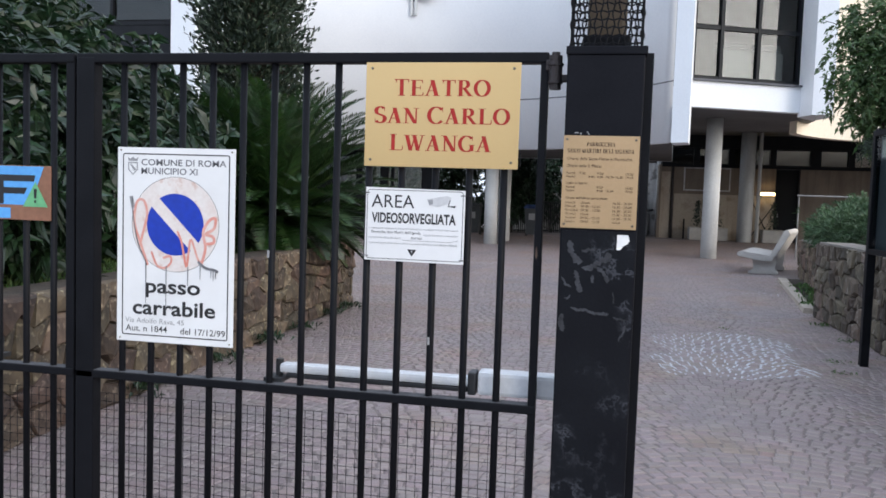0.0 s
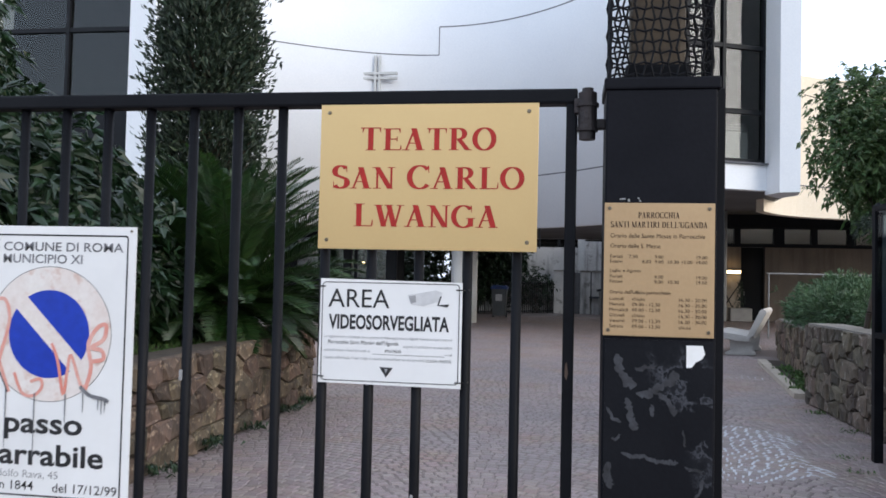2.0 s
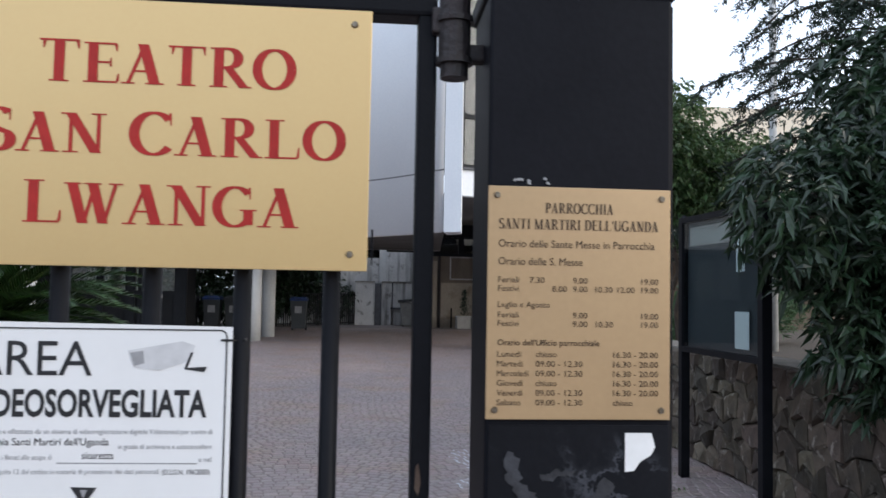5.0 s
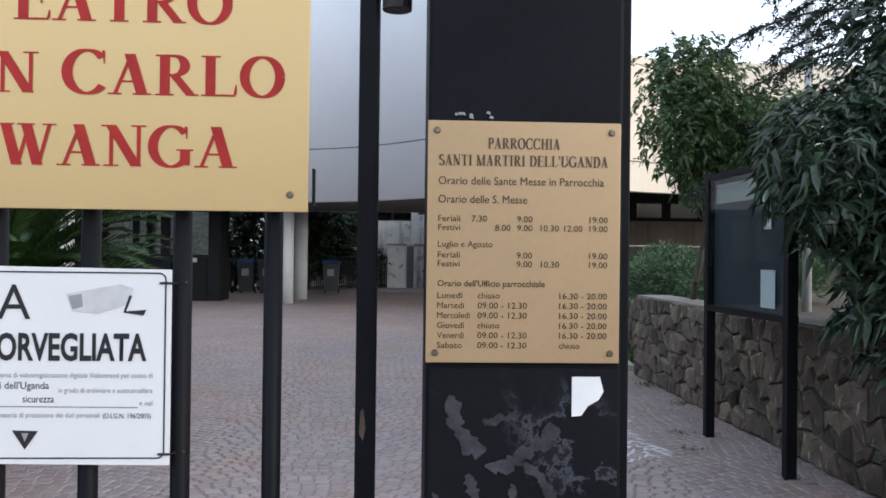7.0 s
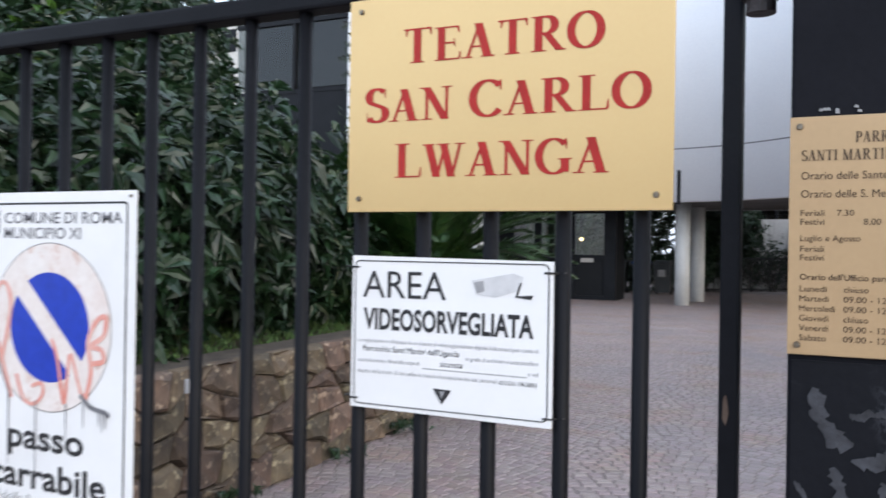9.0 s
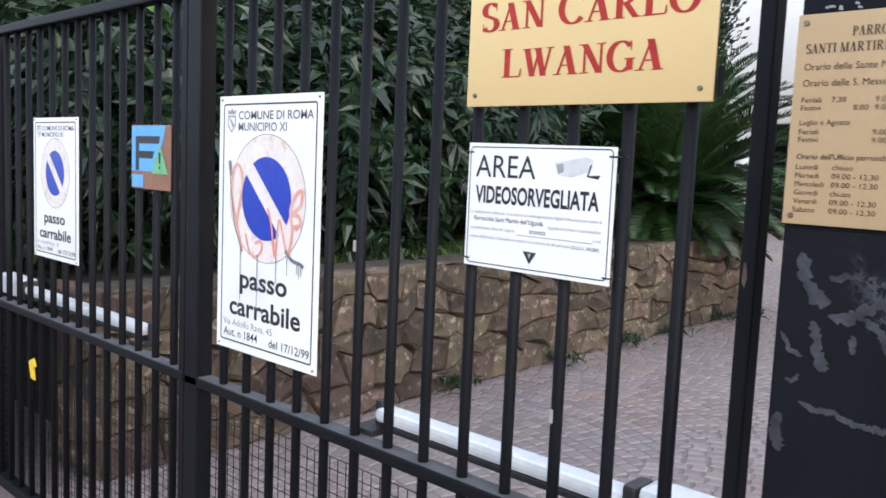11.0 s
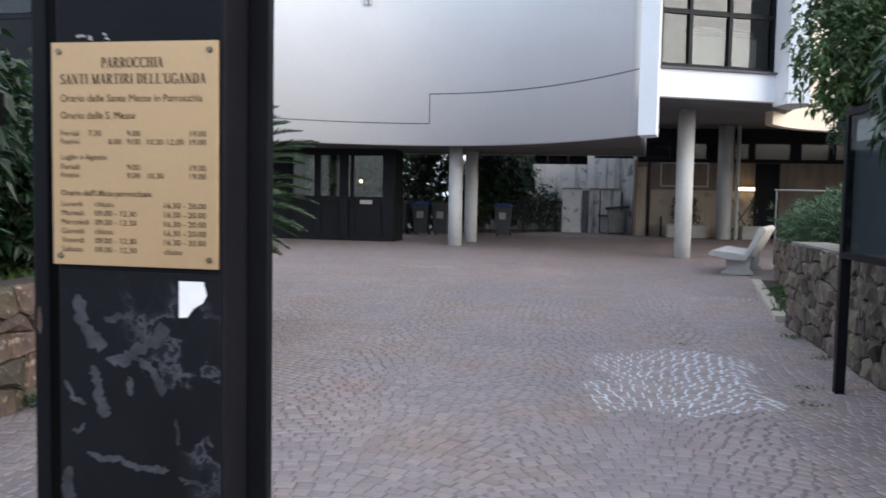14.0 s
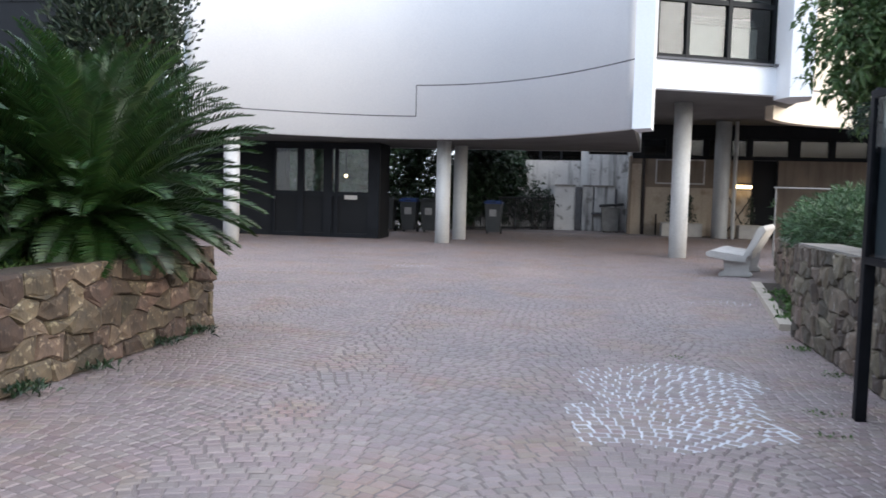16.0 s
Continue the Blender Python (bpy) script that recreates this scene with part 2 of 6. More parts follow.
# glow of the wall lamp, also on the globe that imitates a reflection
WARM = glow("warm_lamp_and_glint", (1.0, 0.72, 0.35), 7.0)


def streaked(m, dark, low=0.5, high=0.68, amount=0.75):
    """Dirt that rain has drawn down a wall in long streaks."""
    n, l = m.node_tree.nodes, m.node_tree.links
    b = n["Principled BSDF"]
    old = b.inputs["Base Color"].links[0].from_socket
    tc, mp, nz = n.new("ShaderNodeTexCoord"), n.new("ShaderNodeMapping"), n.new("ShaderNodeTexNoise")
    mp.inputs["Scale"].default_value = (4.5, 4.5, 0.45)
    nz.inputs["Scale"].default_value, nz.inputs["Detail"].default_value = 1.0, 7
    l.new(tc.outputs["Object"], mp.inputs["Vector"])
    l.new(mp.outputs[0], nz.inputs["Vector"])
    mr = n.new("ShaderNodeMapRange")
    mr.inputs["From Min"].default_value, mr.inputs["From Max"].default_value = low, high
    mr.inputs["To Max"].default_value = amount
    l.new(nz.outputs["Fac"], mr.inputs["Value"])
    mx = n.new("ShaderNodeMixRGB")
    mx.inputs[2].default_value = (*dark, 1)
    l.new(mr.outputs[0], mx.inputs[0])
    l.new(old, mx.inputs[1])
    l.new(mx.outputs[0], b.inputs["Base Color"])
    return m


streaked(DIRTYWHITE, (0.12, 0.115, 0.11))
streaked(DADO, (0.2, 0.15, 0.11), 0.52, 0.72, 0.6)
streaked(TANSHADE, (0.1, 0.075, 0.06), 0.48, 0.7, 0.6)
streaked(COLUMN, (0.3, 0.29, 0.28), 0.55, 0.75, 0.5)


def worn_paint():
    """Black paint with the grey, torn remains of pasted posters."""
    m = mat("poster_remains", (0.006, 0.0065, 0.009), (0.009, 0.01, 0.013), 0.5, scale=8, fine=120, bump=0.05, spec=0.12)
    n, l = m.node_tree.nodes, m.node_tree.links
    b = n["Principled BSDF"]
    old = b.inputs["Base Color"].links[0].from_socket
    tc = n.new("ShaderNodeTexCoord")
    a, w = n.new("ShaderNodeTexNoise"), n.new("ShaderNodeTexNoise")
    a.inputs["Scale"].default_value, a.inputs["Detail"].default_value, a.inputs["Distortion"].default_value = 11, 14, 0.15
    a.inputs["Roughness"].default_value = 0.68
    w.inputs["Scale"].default_value, w.inputs["Detail"].default_value, w.inputs["Distortion"].default_value = 5, 4, 0.6
    for t in (a, w):
        l.new(tc.outputs["Object"], t.inputs["Vector"])
    band = n.new("ShaderNodeValToRGB")
    e = band.color_ramp.elements
    e[0].position, e[0].color = 0.485, (0, 0, 0, 1)
    e[1].position, e[1].color = 0.505, (1, 1, 1, 1)
    e2 = band.color_ramp.elements.new(0.53)
    e2.color = (0.15, 0.15, 0.15, 1)
    e3 = band.color_ramp.elements.new(0.60)
    e3.color = (0, 0, 0, 1)
    l.new(a.outputs["Fac"], band.inputs[0])
    gate = n.new("ShaderNodeMapRange")
    gate.inputs["From Min"].default_value, gate.inputs["From Max"].default_value = 0.45, 0.58
    gate.inputs["To Max"].default_value = 0.3
    l.new(w.outputs["Fac"], gate.inputs["Value"])
    mul = n.new("ShaderNodeMath")
    mul.operation = "MULTIPLY"
    l.new(band.outputs[0], mul.inputs[0])
    l.new(gate.outputs[0], mul.inputs[1])
    mx = n.new("ShaderNodeMixRGB")
    mx.inputs[2].default_value = (0.20, 0.21, 0.245, 1)
    l.new(mul.outputs[0], mx.inputs[0])
    l.new(old, mx.inputs[1])
    l.new(mx.outputs[0], b.inputs["Base Color"])
    return m


SMEAR = worn_paint()


# ---- mesh helpers ----
def ident():
    return bmesh.new()


def box(bm, x0, x1, y0, y1, z0, z1, bevel=0.0, m=None):
    mm = Matrix.LocRotScale(((x0 + x1) / 2, (y0 + y1) / 2, (z0 + z1) / 2), None, (x1 - x0, y1 - y0, z1 - z0))
    vs = bmesh.ops.create_cube(bm, size=1, matrix=(m or Matrix()) @ mm)["verts"]
    if bevel:
        es = list({e for v in vs for e in v.link_edges})
        bmesh.ops.bevel(bm, geom=es, offset=bevel, segments=2, profile=0.6, affect="EDGES")
    return bm


def rod(bm, a, b, r, n=8, r2=None, caps=True):
    a, b = Vector(a), Vector(b)
    q = (b - a).to_track_quat("Z", "Y").to_matrix().to_4x4()
    bmesh.ops.create_cone(bm, cap_ends=caps, segments=n, radius1=r, radius2=r if r2 is None else r2, depth=(b - a).length, matrix=Matrix.Translation((a + b) / 2) @ q)
    return bm


def tube(bm, pts, r, n=6):
    for a, b in zip(pts, pts[1:]):
        rod(bm, a, b, r, n)
    return bm


def finish(name, bm, material, smooth=False):
    me = bpy.data.meshes.new(name)
    bmesh.ops.recalc_face_normals(bm, faces=bm.faces)
    bm.to_mesh(me)
    bm.free()
    me.materials.append(material)
    if smooth:
        for p in me.polygons:
            p.use_smooth = True
    return new(name, me)


def under(ob, parent):
    ob.parent = parent
    ob.matrix_parent_inverse = Matrix.Translation(parent.location).inverted() if parent.parent is None else Matrix.Identity(4)
    return ob


def part(name, bm, material, parent, label="", smooth=False):
    ob = finish(name, bm, material, smooth)
    under(ob, parent)
    return tagged(ob, label)


def thing(name, label, category, at=(0, 0, 0), group="", kind=""):
    ob = new(name)
    ob.empty_display_size = 0.1
    ob.location = at
    return tagged(ob, label, category, group, kind)


def solid(name, bm, material, label, category, group="", kind="", smooth=False):
    return tagged(finish(name, bm, material, smooth), label, category, group, kind)


def raw(name, verts, faces, material, smooth=False):
    me = bpy.data.meshes.new(name)
    me.from_pydata(verts, [], faces)
    me.materials.append(material)
    me.update()
    if smooth:
        for p in me.polygons:
            p.use_smooth = True
    return new(name, me)


def prism(bm, outline, y0, y1):
    """An outline of (x, z), seen from the street side, drawn out from y0 to y1."""
    f = [bm.verts.new((x, y0, z)) for x, z in outline]
    b = [bm.verts.new((x, y1, z)) for x, z in outline]
    bm.faces.new(f)
    bm.faces.new(b[::-1])
    k = len(f)
    for i in range(k):
        bm.faces.new((f[i], b[i], b[(i + 1) % k], f[(i + 1) % k]))
    return bm


def plan(bm, outline, z0, z1):
    """A plan outline of (x, y) raised from z0 to z1."""
    f = [bm.verts.new((x, y, z0)) for x, y in outline]
    b = [bm.verts.new((x, y, z1)) for x, y in outline]
    bm.faces.new(f[::-1])
    bm.faces.new(b)
    k = len(f)
    for i in range(k):
        bm.faces.new((f[i], f[(i + 1) % k], b[(i + 1) % k], b[i]))
    return bm


# ---- lettering ----
def type_mesh(s, bold=0.0):
    cu = bpy.data.curves.new("type", "FONT")
    cu.body, cu.size, cu.offset, cu.resolution_u = s, 1.0, bold, 3
    ob = bpy.data.objects.new("type", cu)
    scene.collection.objects.link(ob)
    me = bpy.data.meshes.new_from_object(ob.evaluated_get(bpy.context.evaluated_depsgraph_get()))
    bpy.data.objects.remove(ob)
    bpy.data.curves.remove(cu)
    return me


CAP = None


def words(s, x0, x1, base, cap, y, material, parent, bold=0.0, name="lettering"):
    """A line of upright type on a sign that faces the street: from x0 to x1, on a baseline, with a capital's height."""
    global CAP
    if CAP is None:
        h = type_mesh("H")
        CAP = max(v.co.y for v in h.vertices)
    me = type_mesh(s, bold)
    lo, hi = min(v.co.x for v in me.vertices), max(v.co.x for v in me.vertices)
    k = (x1 - x0) / (hi - lo)
    for v in me.vertices:
        v.co = (x0 + (v.co.x - lo) * k, y, base + v.co.y * cap / CAP)
    me.materials.clear()
    me.materials.append(material)
    return under(new(name, me), parent)


THICK, THIN = 0.185, 0.058


def ribbon(bm, pts, grow=1.0):
    """A broad-nib stroke along a line of points: thick where it runs upright, thin where it runs level."""
    L, R = [], []
    for i, p in enumerate(pts):
        a, b = Vector(pts[max(0, i - 1)]), Vector(pts[min(len(pts) - 1, i + 1)])
        d = (b - a).normalized()
        w = (THIN + (THICK - THIN) * abs(d.y) ** 1.5) * grow / 2
        n = Vector((-d.y, d.x)) * w
        L.append(bm.verts.new((p[0] + n.x, p[1] + n.y, 0)))
        R.append(bm.verts.new((p[0] - n.x, p[1] - n.y, 0)))
    for i in range(len(pts) - 1):
        bm.faces.new((L[i], R[i], R[i + 1], L[i + 1]))


def stem(bm, x, w, z0=0, z1=1, x2=None):
    x2 = x if x2 is None else x2
    bm.faces.new([bm.verts.new(v) for v in ((x - w / 2, z0, 0), (x + w / 2, z0, 0), (x2 + w / 2, z1, 0), (x2 - w / 2, z1, 0))])


def serif(bm, x, z, w=0.34):
    s = 0.035
    z0, z1 = (z, z + s) if z < 0.5 else (z - s, z)
    bm.faces.new([bm.verts.new(v) for v in ((x - w / 2, z0, 0), (x + w / 2, z0, 0), (x + w / 2, z1, 0), (x - w / 2, z1, 0))])


def beak(bm, x, z, d, w=0.06, s=0.13):
    """A small upright serif on the end of an arm; d: up or down."""
    bm.faces.new([bm.verts.new(v) for v in ((x - w, z, 0), (x, z, 0), (x, z + d * s, 0), (x - w * 0.35, z + d * s, 0))])


def arc(cx, cy, rx, ry, a0, a1, n=22):
    return [(cx + rx * math.cos(radians(a0 + (a1 - a0) * i / n)), cy + ry * math.sin(radians(a0 + (a1 - a0) * i / n))) for i in range(n + 1)]


def letter(bm, c):
    """One roman capital of height 1 at the origin; returns its width."""
    if c == "T":
        stem(bm, 0.37, THICK); serif(bm, 0.37, 0)
        stem(bm, 0.37, 0.70, 0.955, 1.0); beak(bm, 0.08, 0.96, -1, -0.06, 0.18); beak(bm, 0.72, 0.96, -1, 0.06, 0.18)
        return 0.74
    if c == "E":
        stem(bm, 0.19, THICK); serif(bm, 0.2, 0, 0.36); serif(bm, 0.2, 1, 0.36)
        stem(bm, 0.42, 0.42, 0.955, 1.0); beak(bm, 0.64, 0.96, -1, 0.06, 0.17)
        stem(bm, 0.42, 0.46, 0, 0.045); beak(bm, 0.68, 0.04, 1, 0.06, 0.2)
        stem(bm, 0.36, 0.3, 0.49, 0.535); stem(bm, 0.52, 0.03, 0.40, 0.625)
        return 0.70
    if c == "L":
        stem(bm, 0.19, THICK); serif(bm, 0.2, 0, 0.36); serif(bm, 0.2, 1, 0.36)
        stem(bm, 0.42, 0.46, 0, 0.045); beak(bm, 0.68, 0.04, 1, 0.06, 0.26)
        return 0.70
    if c == "A":
        stem(bm, 0.60, THICK * 1.1, 0, 1.0, 0.37); stem(bm, 0.10, THIN * 1.2, 0, 1.0, 0.40)
        stem(bm, 0.33, 0.32, 0.30, 0.345); serif(bm, 0.10, 0, 0.26); serif(bm, 0.60, 0, 0.34)
        return 0.78
    if c == "N":
        stem(bm, 0.15, THIN * 1.2); stem(bm, 0.66, THIN * 1.2); stem(bm, 0.62, THICK * 1.1, 0, 1.0, 0.14)
        serif(bm, 0.15, 0, 0.28); serif(bm, 0.08, 1, 0.24); serif(bm, 0.66, 1, 0.28)
        return 0.80
    if c == "W":
        for a in (0, 0.38):
            stem(bm, 0.34 + a, THICK * 1.05, 0, 1, 0.13 + a); stem(bm, 0.36 + a, THIN * 1.2, 0, 1, 0.56 + a); serif(bm, 0.13 + a, 1, 0.32)
        serif(bm, 0.94, 1, 0.26)
        return 1.06
    if c == "O":
        ribbon(bm, arc(0.41, 0.5, 0.33, 0.49, 0, 360, 40))
        return 0.82
    if c in "CG":
        ribbon(bm, arc(0.42, 0.5, 0.34, 0.49, 42, 320, 34))
        beak(bm, 0.72, 0.99, -1, 0.05, 0.30)
        if c == "C":
            return 0.76
        stem(bm, 0.68, THICK, 0.05, 0.40); serif(bm, 0.68, 0.40, 0.32)
        return 0.84
    if c == "S":
        pts = arc(0.31, 0.745, 0.20, 0.235, 35, 230, 18) + arc(0.31, 0.255, 0.22, 0.235, 50, -150, 18)
        ribbon(bm, pts, 1.05); beak(bm, 0.52, 0.98, -1, 0.04, 0.28); beak(bm, 0.06, 0.02, 1, -0.04, 0.28)
        return 0.60
    if c == "R":
        stem(bm, 0.19, THICK); serif(bm, 0.19, 0); serif(bm, 0.17, 1, 0.3)
        ribbon(bm, [(0.2, 0.977), (0.34, 0.977)] + arc(0.36, 0.74, 0.20, 0.235, 90, -90, 16) + [(0.34, 0.50), (0.2, 0.50)])
        stem(bm, 0.68, THICK, 0, 0.51, 0.36); serif(bm, 0.70, 0, 0.24)
        return 0.80
    if c == "P":
        stem(bm, 0.19, THICK); serif(bm, 0.19, 0); serif(bm, 0.17, 1, 0.3)
        ribbon(bm, [(0.2, 0.977), (0.34, 0.977)] + arc(0.36, 0.72, 0.20, 0.255, 90, -90, 16) + [(0.34, 0.465), (0.2, 0.465)])
        return 0.66
    if c == "H":
        for x in (0.19, 0.67):
            stem(bm, x, THICK); serif(bm, x, 0); serif(bm, x, 1)
        stem(bm, 0.43, 0.44, 0.49, 0.54)
        return 0.86
    if c == "I":
        stem(bm, 0.19, THICK); serif(bm, 0.19, 0); serif(bm, 0.19, 1)
        return 0.38
    if c == "M":
        stem(bm, 0.14, THIN * 1.2); stem(bm, 0.80, THICK); stem(bm, 0.46, THICK, 0, 1, 0.15); stem(bm, 0.47, THIN * 1.2, 0, 1, 0.76)
        serif(bm, 0.14, 0, 0.26); serif(bm, 0.80, 0); serif(bm, 0.12, 1, 0.24); serif(bm, 0.82, 1, 0.28)
        return 0.98
    if c == "D":
        stem(bm, 0.19, THICK); serif(bm, 0.17, 0, 0.3); serif(bm, 0.17, 1, 0.3)
        ribbon(bm, [(0.2, 0.977), (0.36, 0.977)] + arc(0.38, 0.5, 0.30, 0.477, 90, -90, 20) + [(0.36, 0.023), (0.2, 0.023)])
        return 0.78
    if c == "U":
        stem(bm, 0.19, THICK, 0.28, 1); serif(bm, 0.19, 1); serif(bm, 0.66, 1, 0.28); stem(bm, 0.66, THIN * 1.2, 0.28, 1)
        ribbon(bm, arc(0.42, 0.30, 0.24, 0.28, 180, 360, 16))
        return 0.82
    if c == "'":
        stem(bm, 0.1, 0.1, 0.7, 1.0)
        return 0.2
    return 0.34


def roman(s, x0, x1, base, cap, y, material, parent, big=1.0):
    """A line of roman capitals; the first letter of each word may stand a little taller."""
    made, pen, first = [], 0.0, True
    for c in s:
        bm = bmesh.new()
        w = letter(bm, c)
        k = big if first and c != " " else 1.0
        first = c == " "
        made.append((bm, pen, k))
        pen += w * k + 0.045
    k = (x1 - x0) / (pen - 0.045)
    for i, (bm, at, kk) in enumerate(made):
        for n, f in enumerate(bm.faces):
            f.normal_update()
            if f.normal.z < 0:
                f.normal_flip()
        stack = {}
        for n, f in enumerate(bm.faces):
            for v in f.verts:
                stack.setdefault(v, n)
        for v in bm.verts:
            v.co = (x0 + (at + v.co.x * kk) * k, y - 0.00002 * (stack.get(v, 0) % 9), base + v.co.y * cap * kk)
        me = bpy.data.meshes.new("letter")
        if len(bm.verts):
            bm.to_mesh(me)
            me.materials.append(material)
            under(new("letter", me), parent)
        bm.free()


# ---- ground ----
bm = ident()
plan(bm, [(-400, -400), (400, -400), (400, 600), (-400, 600)], -0.5, -0.05)
solid("ground", bm, ASPHALT, "dark asphalt ground reaching to the horizon", "ground", kind="structure")

pavement = thing("pavement", "reddish grey porphyry cobbles laid in fans", "paving", kind="structure")
bm = ident()
plan(bm, [(-16, -6), (16, -6), (16, 42), (-16, 42)], -0.045, -0.006)
part("bed", bm, BED, pavement, "sandy joints between the cobbles")


def in_chalk(x, y):
    return 0.42 < x - 0.12 * math.sin(y * 5) < 1.8 - 0.06 * (y - 8.6) and 6.95 + 0.15 * math.sin(x * 7) < y < 9.25 + 0.12 * math.sin(x * 5)


def cobbles():
    """Rows of small setts bowed into fans."""
    rng = np.random.RandomState(4)
    near, far = [], []
    W, step, row = 1.6, 0.092, 0.086
    for j in range(-4, 380):
        x = -10.0 + rng.rand() * 0.1
        while x < 9.5:
            w = step * (0.82 + 0.36 * rng.rand())
            cx = x + w / 2
            x += w
            u = ((cx / W) % 1.0) - 0.5
            rise = 0.26 * math.cos(u * math.pi) - 0.15
            cy = 2.6 + j * row + rise
            if cy < 2.5 or cy > 33:
                continue
            if cy < 9.9 and cx < -3.1 or cy < 11.2 and cx > 2.65:
                continue
            if cx > 3.3 + max(0, cy - 19) * 2:
                continue
            slope = -0.26 * math.pi / W * math.sin(u * math.pi)
            keep = (cx, cy, w * 0.945, row * math.cos(math.atan(slope)) * (0.915 + 0.055 * rng.rand()), math.atan(slope) + rng.normal(0, 0.04), rng.normal(0, 0.0011))
            (near if (-0.1 < cx < 2.2 and 3.55 < cy < 4.85) else far).append(keep)
    return near, far


near, far = cobbles()
near.sort(key=lambda c: (c[0] - 1.0) ** 2 + (c[1] - 4.2) ** 2)
far += near[300:]
near = near[:300]


def sett(w, d, dz, k=0.010):
    c = min(k, w * 0.18)
    a = [(-w / 2, -d / 2, -0.03), (w / 2, -d / 2, -0.03), (w / 2, d / 2, -0.03), (-w / 2, d / 2, -0.03)]
    b = [(-w / 2, -d / 2, -0.006 + dz), (w / 2, -d / 2, -0.006 + dz), (w / 2, d / 2, -0.006 + dz), (-w / 2, d / 2, -0.006 + dz)]
    t = [(-w / 2 + c, -d / 2 + c, dz), (w / 2 - c, -d / 2 + c, dz), (w / 2 - c, d / 2 - c, dz), (-w / 2 + c, d / 2 - c, dz)]
    return np.array(a + b + t)


SETTF = [(i, (i + 1) % 4, 4 + (i + 1) % 4, 4 + i) for i in range(4)] + [(4 + i, 4 + (i + 1) % 4, 8 + (i + 1) % 4, 8 + i) for i in range(4)] + [(8, 9, 10, 11)]
vs, fs = [], []
for cx, cy, w, d, a, dz in far:
    p = sett(w, d, dz)
    ca, sa = math.cos(a), math.sin(a)
    k = len(vs)
    for x, y, z in p[4:]:
        vs.append((cx + x * ca - y * sa, cy + x * sa + y * ca, z))
    fs += [tuple(i - 4 + k for i in f) for f in SETTF[4:]]
tagged(under(raw("cobbles", vs, fs, COBBLE), pavement), "worn porphyry cobbles", kind="stuff")

# white grout between the setts of one patch
rng = np.random.RandomState(8)
grout = [(0.50, 6.85), (0.78, 7.0), (1.05, 6.84), (1.38, 7.05), (1.80, 7.25), (1.72, 7.6), (1.66, 8.2), (1.9, 8.65), (1.75, 9.05), (1.45, 9.3), (1.1, 9.35), (0.8, 9.05), (0.5, 8.95), (0.42, 8.6), (0.55, 8.2), (0.62, 7.9), (0.38, 7.75), (0.45, 7.3)]
bm = ident()
plan(bm, grout, -0.012, -0.0038)
part("grout_patch", bm, GROUT, pavement, "white grout smeared in the joints of a patch")
for gx, gy, gw in ((-2.9, 17.2, 0.9), (2.3, 13.6, 0.5)):
    bm = ident()
    plan(bm, [(gx - gw, gy), (gx - gw * 0.3, gy - 0.2), (gx + gw * 0.6, gy - 0.12), (gx + gw, gy + 0.2), (gx + gw * 0.2, gy + 0.45), (gx - gw * 0.7, gy + 0.3)], -0.012, -0.0052)
    part("grout_patch", bm, GROUT, pavement, "pale dust left in the joints")

# ---- the curved white building ----
HB = 2.78


def fy(x):
    d = x + 4
    return 23.3 - 0.1163 * d * d - 0.00504 * d ** 3


def curved(bm, x0, x1, z0, z1, off0, off1, n=40):
    """A slab that follows the facade's plan, between two offsets behind its face."""
    xs = [x0 + (x1 - x0) * i / n for i in range(n + 1)]
    plan_pts = [(x, fy(x) + off0) for x in xs] + [(x, fy(x) + off1) for x in reversed(xs)]
    f = [bm.verts.new((x, y, z0)) for x, y in plan_pts]
    b = [bm.verts.new((x, y, z1)) for x, y in plan_pts]
    k = len(f)
    for i in range(k):
        bm.faces.new((f[i], f[(i + 1) % k], b[(i + 1) % k], b[i]))
    for ring in (f, b):
        for i in range(n):
            bm.faces.new((ring[i], ring[i + 1], ring[k - 2 - i], ring[k - 1 - i]))
    return bm


church = thing("church_building", "white rendered modern building with a curved overhanging front", "building")
bm = ident()
curved(bm, -9.2, 1.30, HB, 13, 0, 0.4, 60)
part("wall", bm, CONCRETE, church, "curved white rendered front", True)
for x0, x1, z in ((-9.2, -4.03, 3.36), (-4.03, 1.30, 4.16), (-9.2, -3.99, 7.72), (-3.99, 1.30, 8.53)):
    bm = ident()
    curved(bm, x0, x1, z - 0.014, z + 0.014, -0.006, 0.01, 30)
    part("joint", bm, JOINT, church, "dark joint in the render")
for x, z0, z1 in ((-4.03, 3.36, 4.16), (-3.99, 7.72, 8.53)):
    bm = ident()
    box(bm, x - 0.012, x + 0.012, fy(x) - 0.006, fy(x) + 0.01, z0, z1)
    part("joint", bm, JOINT, church)
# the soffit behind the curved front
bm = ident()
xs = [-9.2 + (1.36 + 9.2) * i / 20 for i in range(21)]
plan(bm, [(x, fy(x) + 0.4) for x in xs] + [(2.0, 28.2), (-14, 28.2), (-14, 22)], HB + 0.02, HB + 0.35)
part("soffit", bm, SOFFIT, church, "grey concrete underside and added shading slab")
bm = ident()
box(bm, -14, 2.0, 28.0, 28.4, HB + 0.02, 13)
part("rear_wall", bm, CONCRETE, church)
# unseen slab added behind the soffit to keep sky light off the undercroft
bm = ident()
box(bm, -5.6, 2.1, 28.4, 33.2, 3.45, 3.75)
part("soffit", bm, SOFFIT, church, "grey concrete underside and added shading slab")
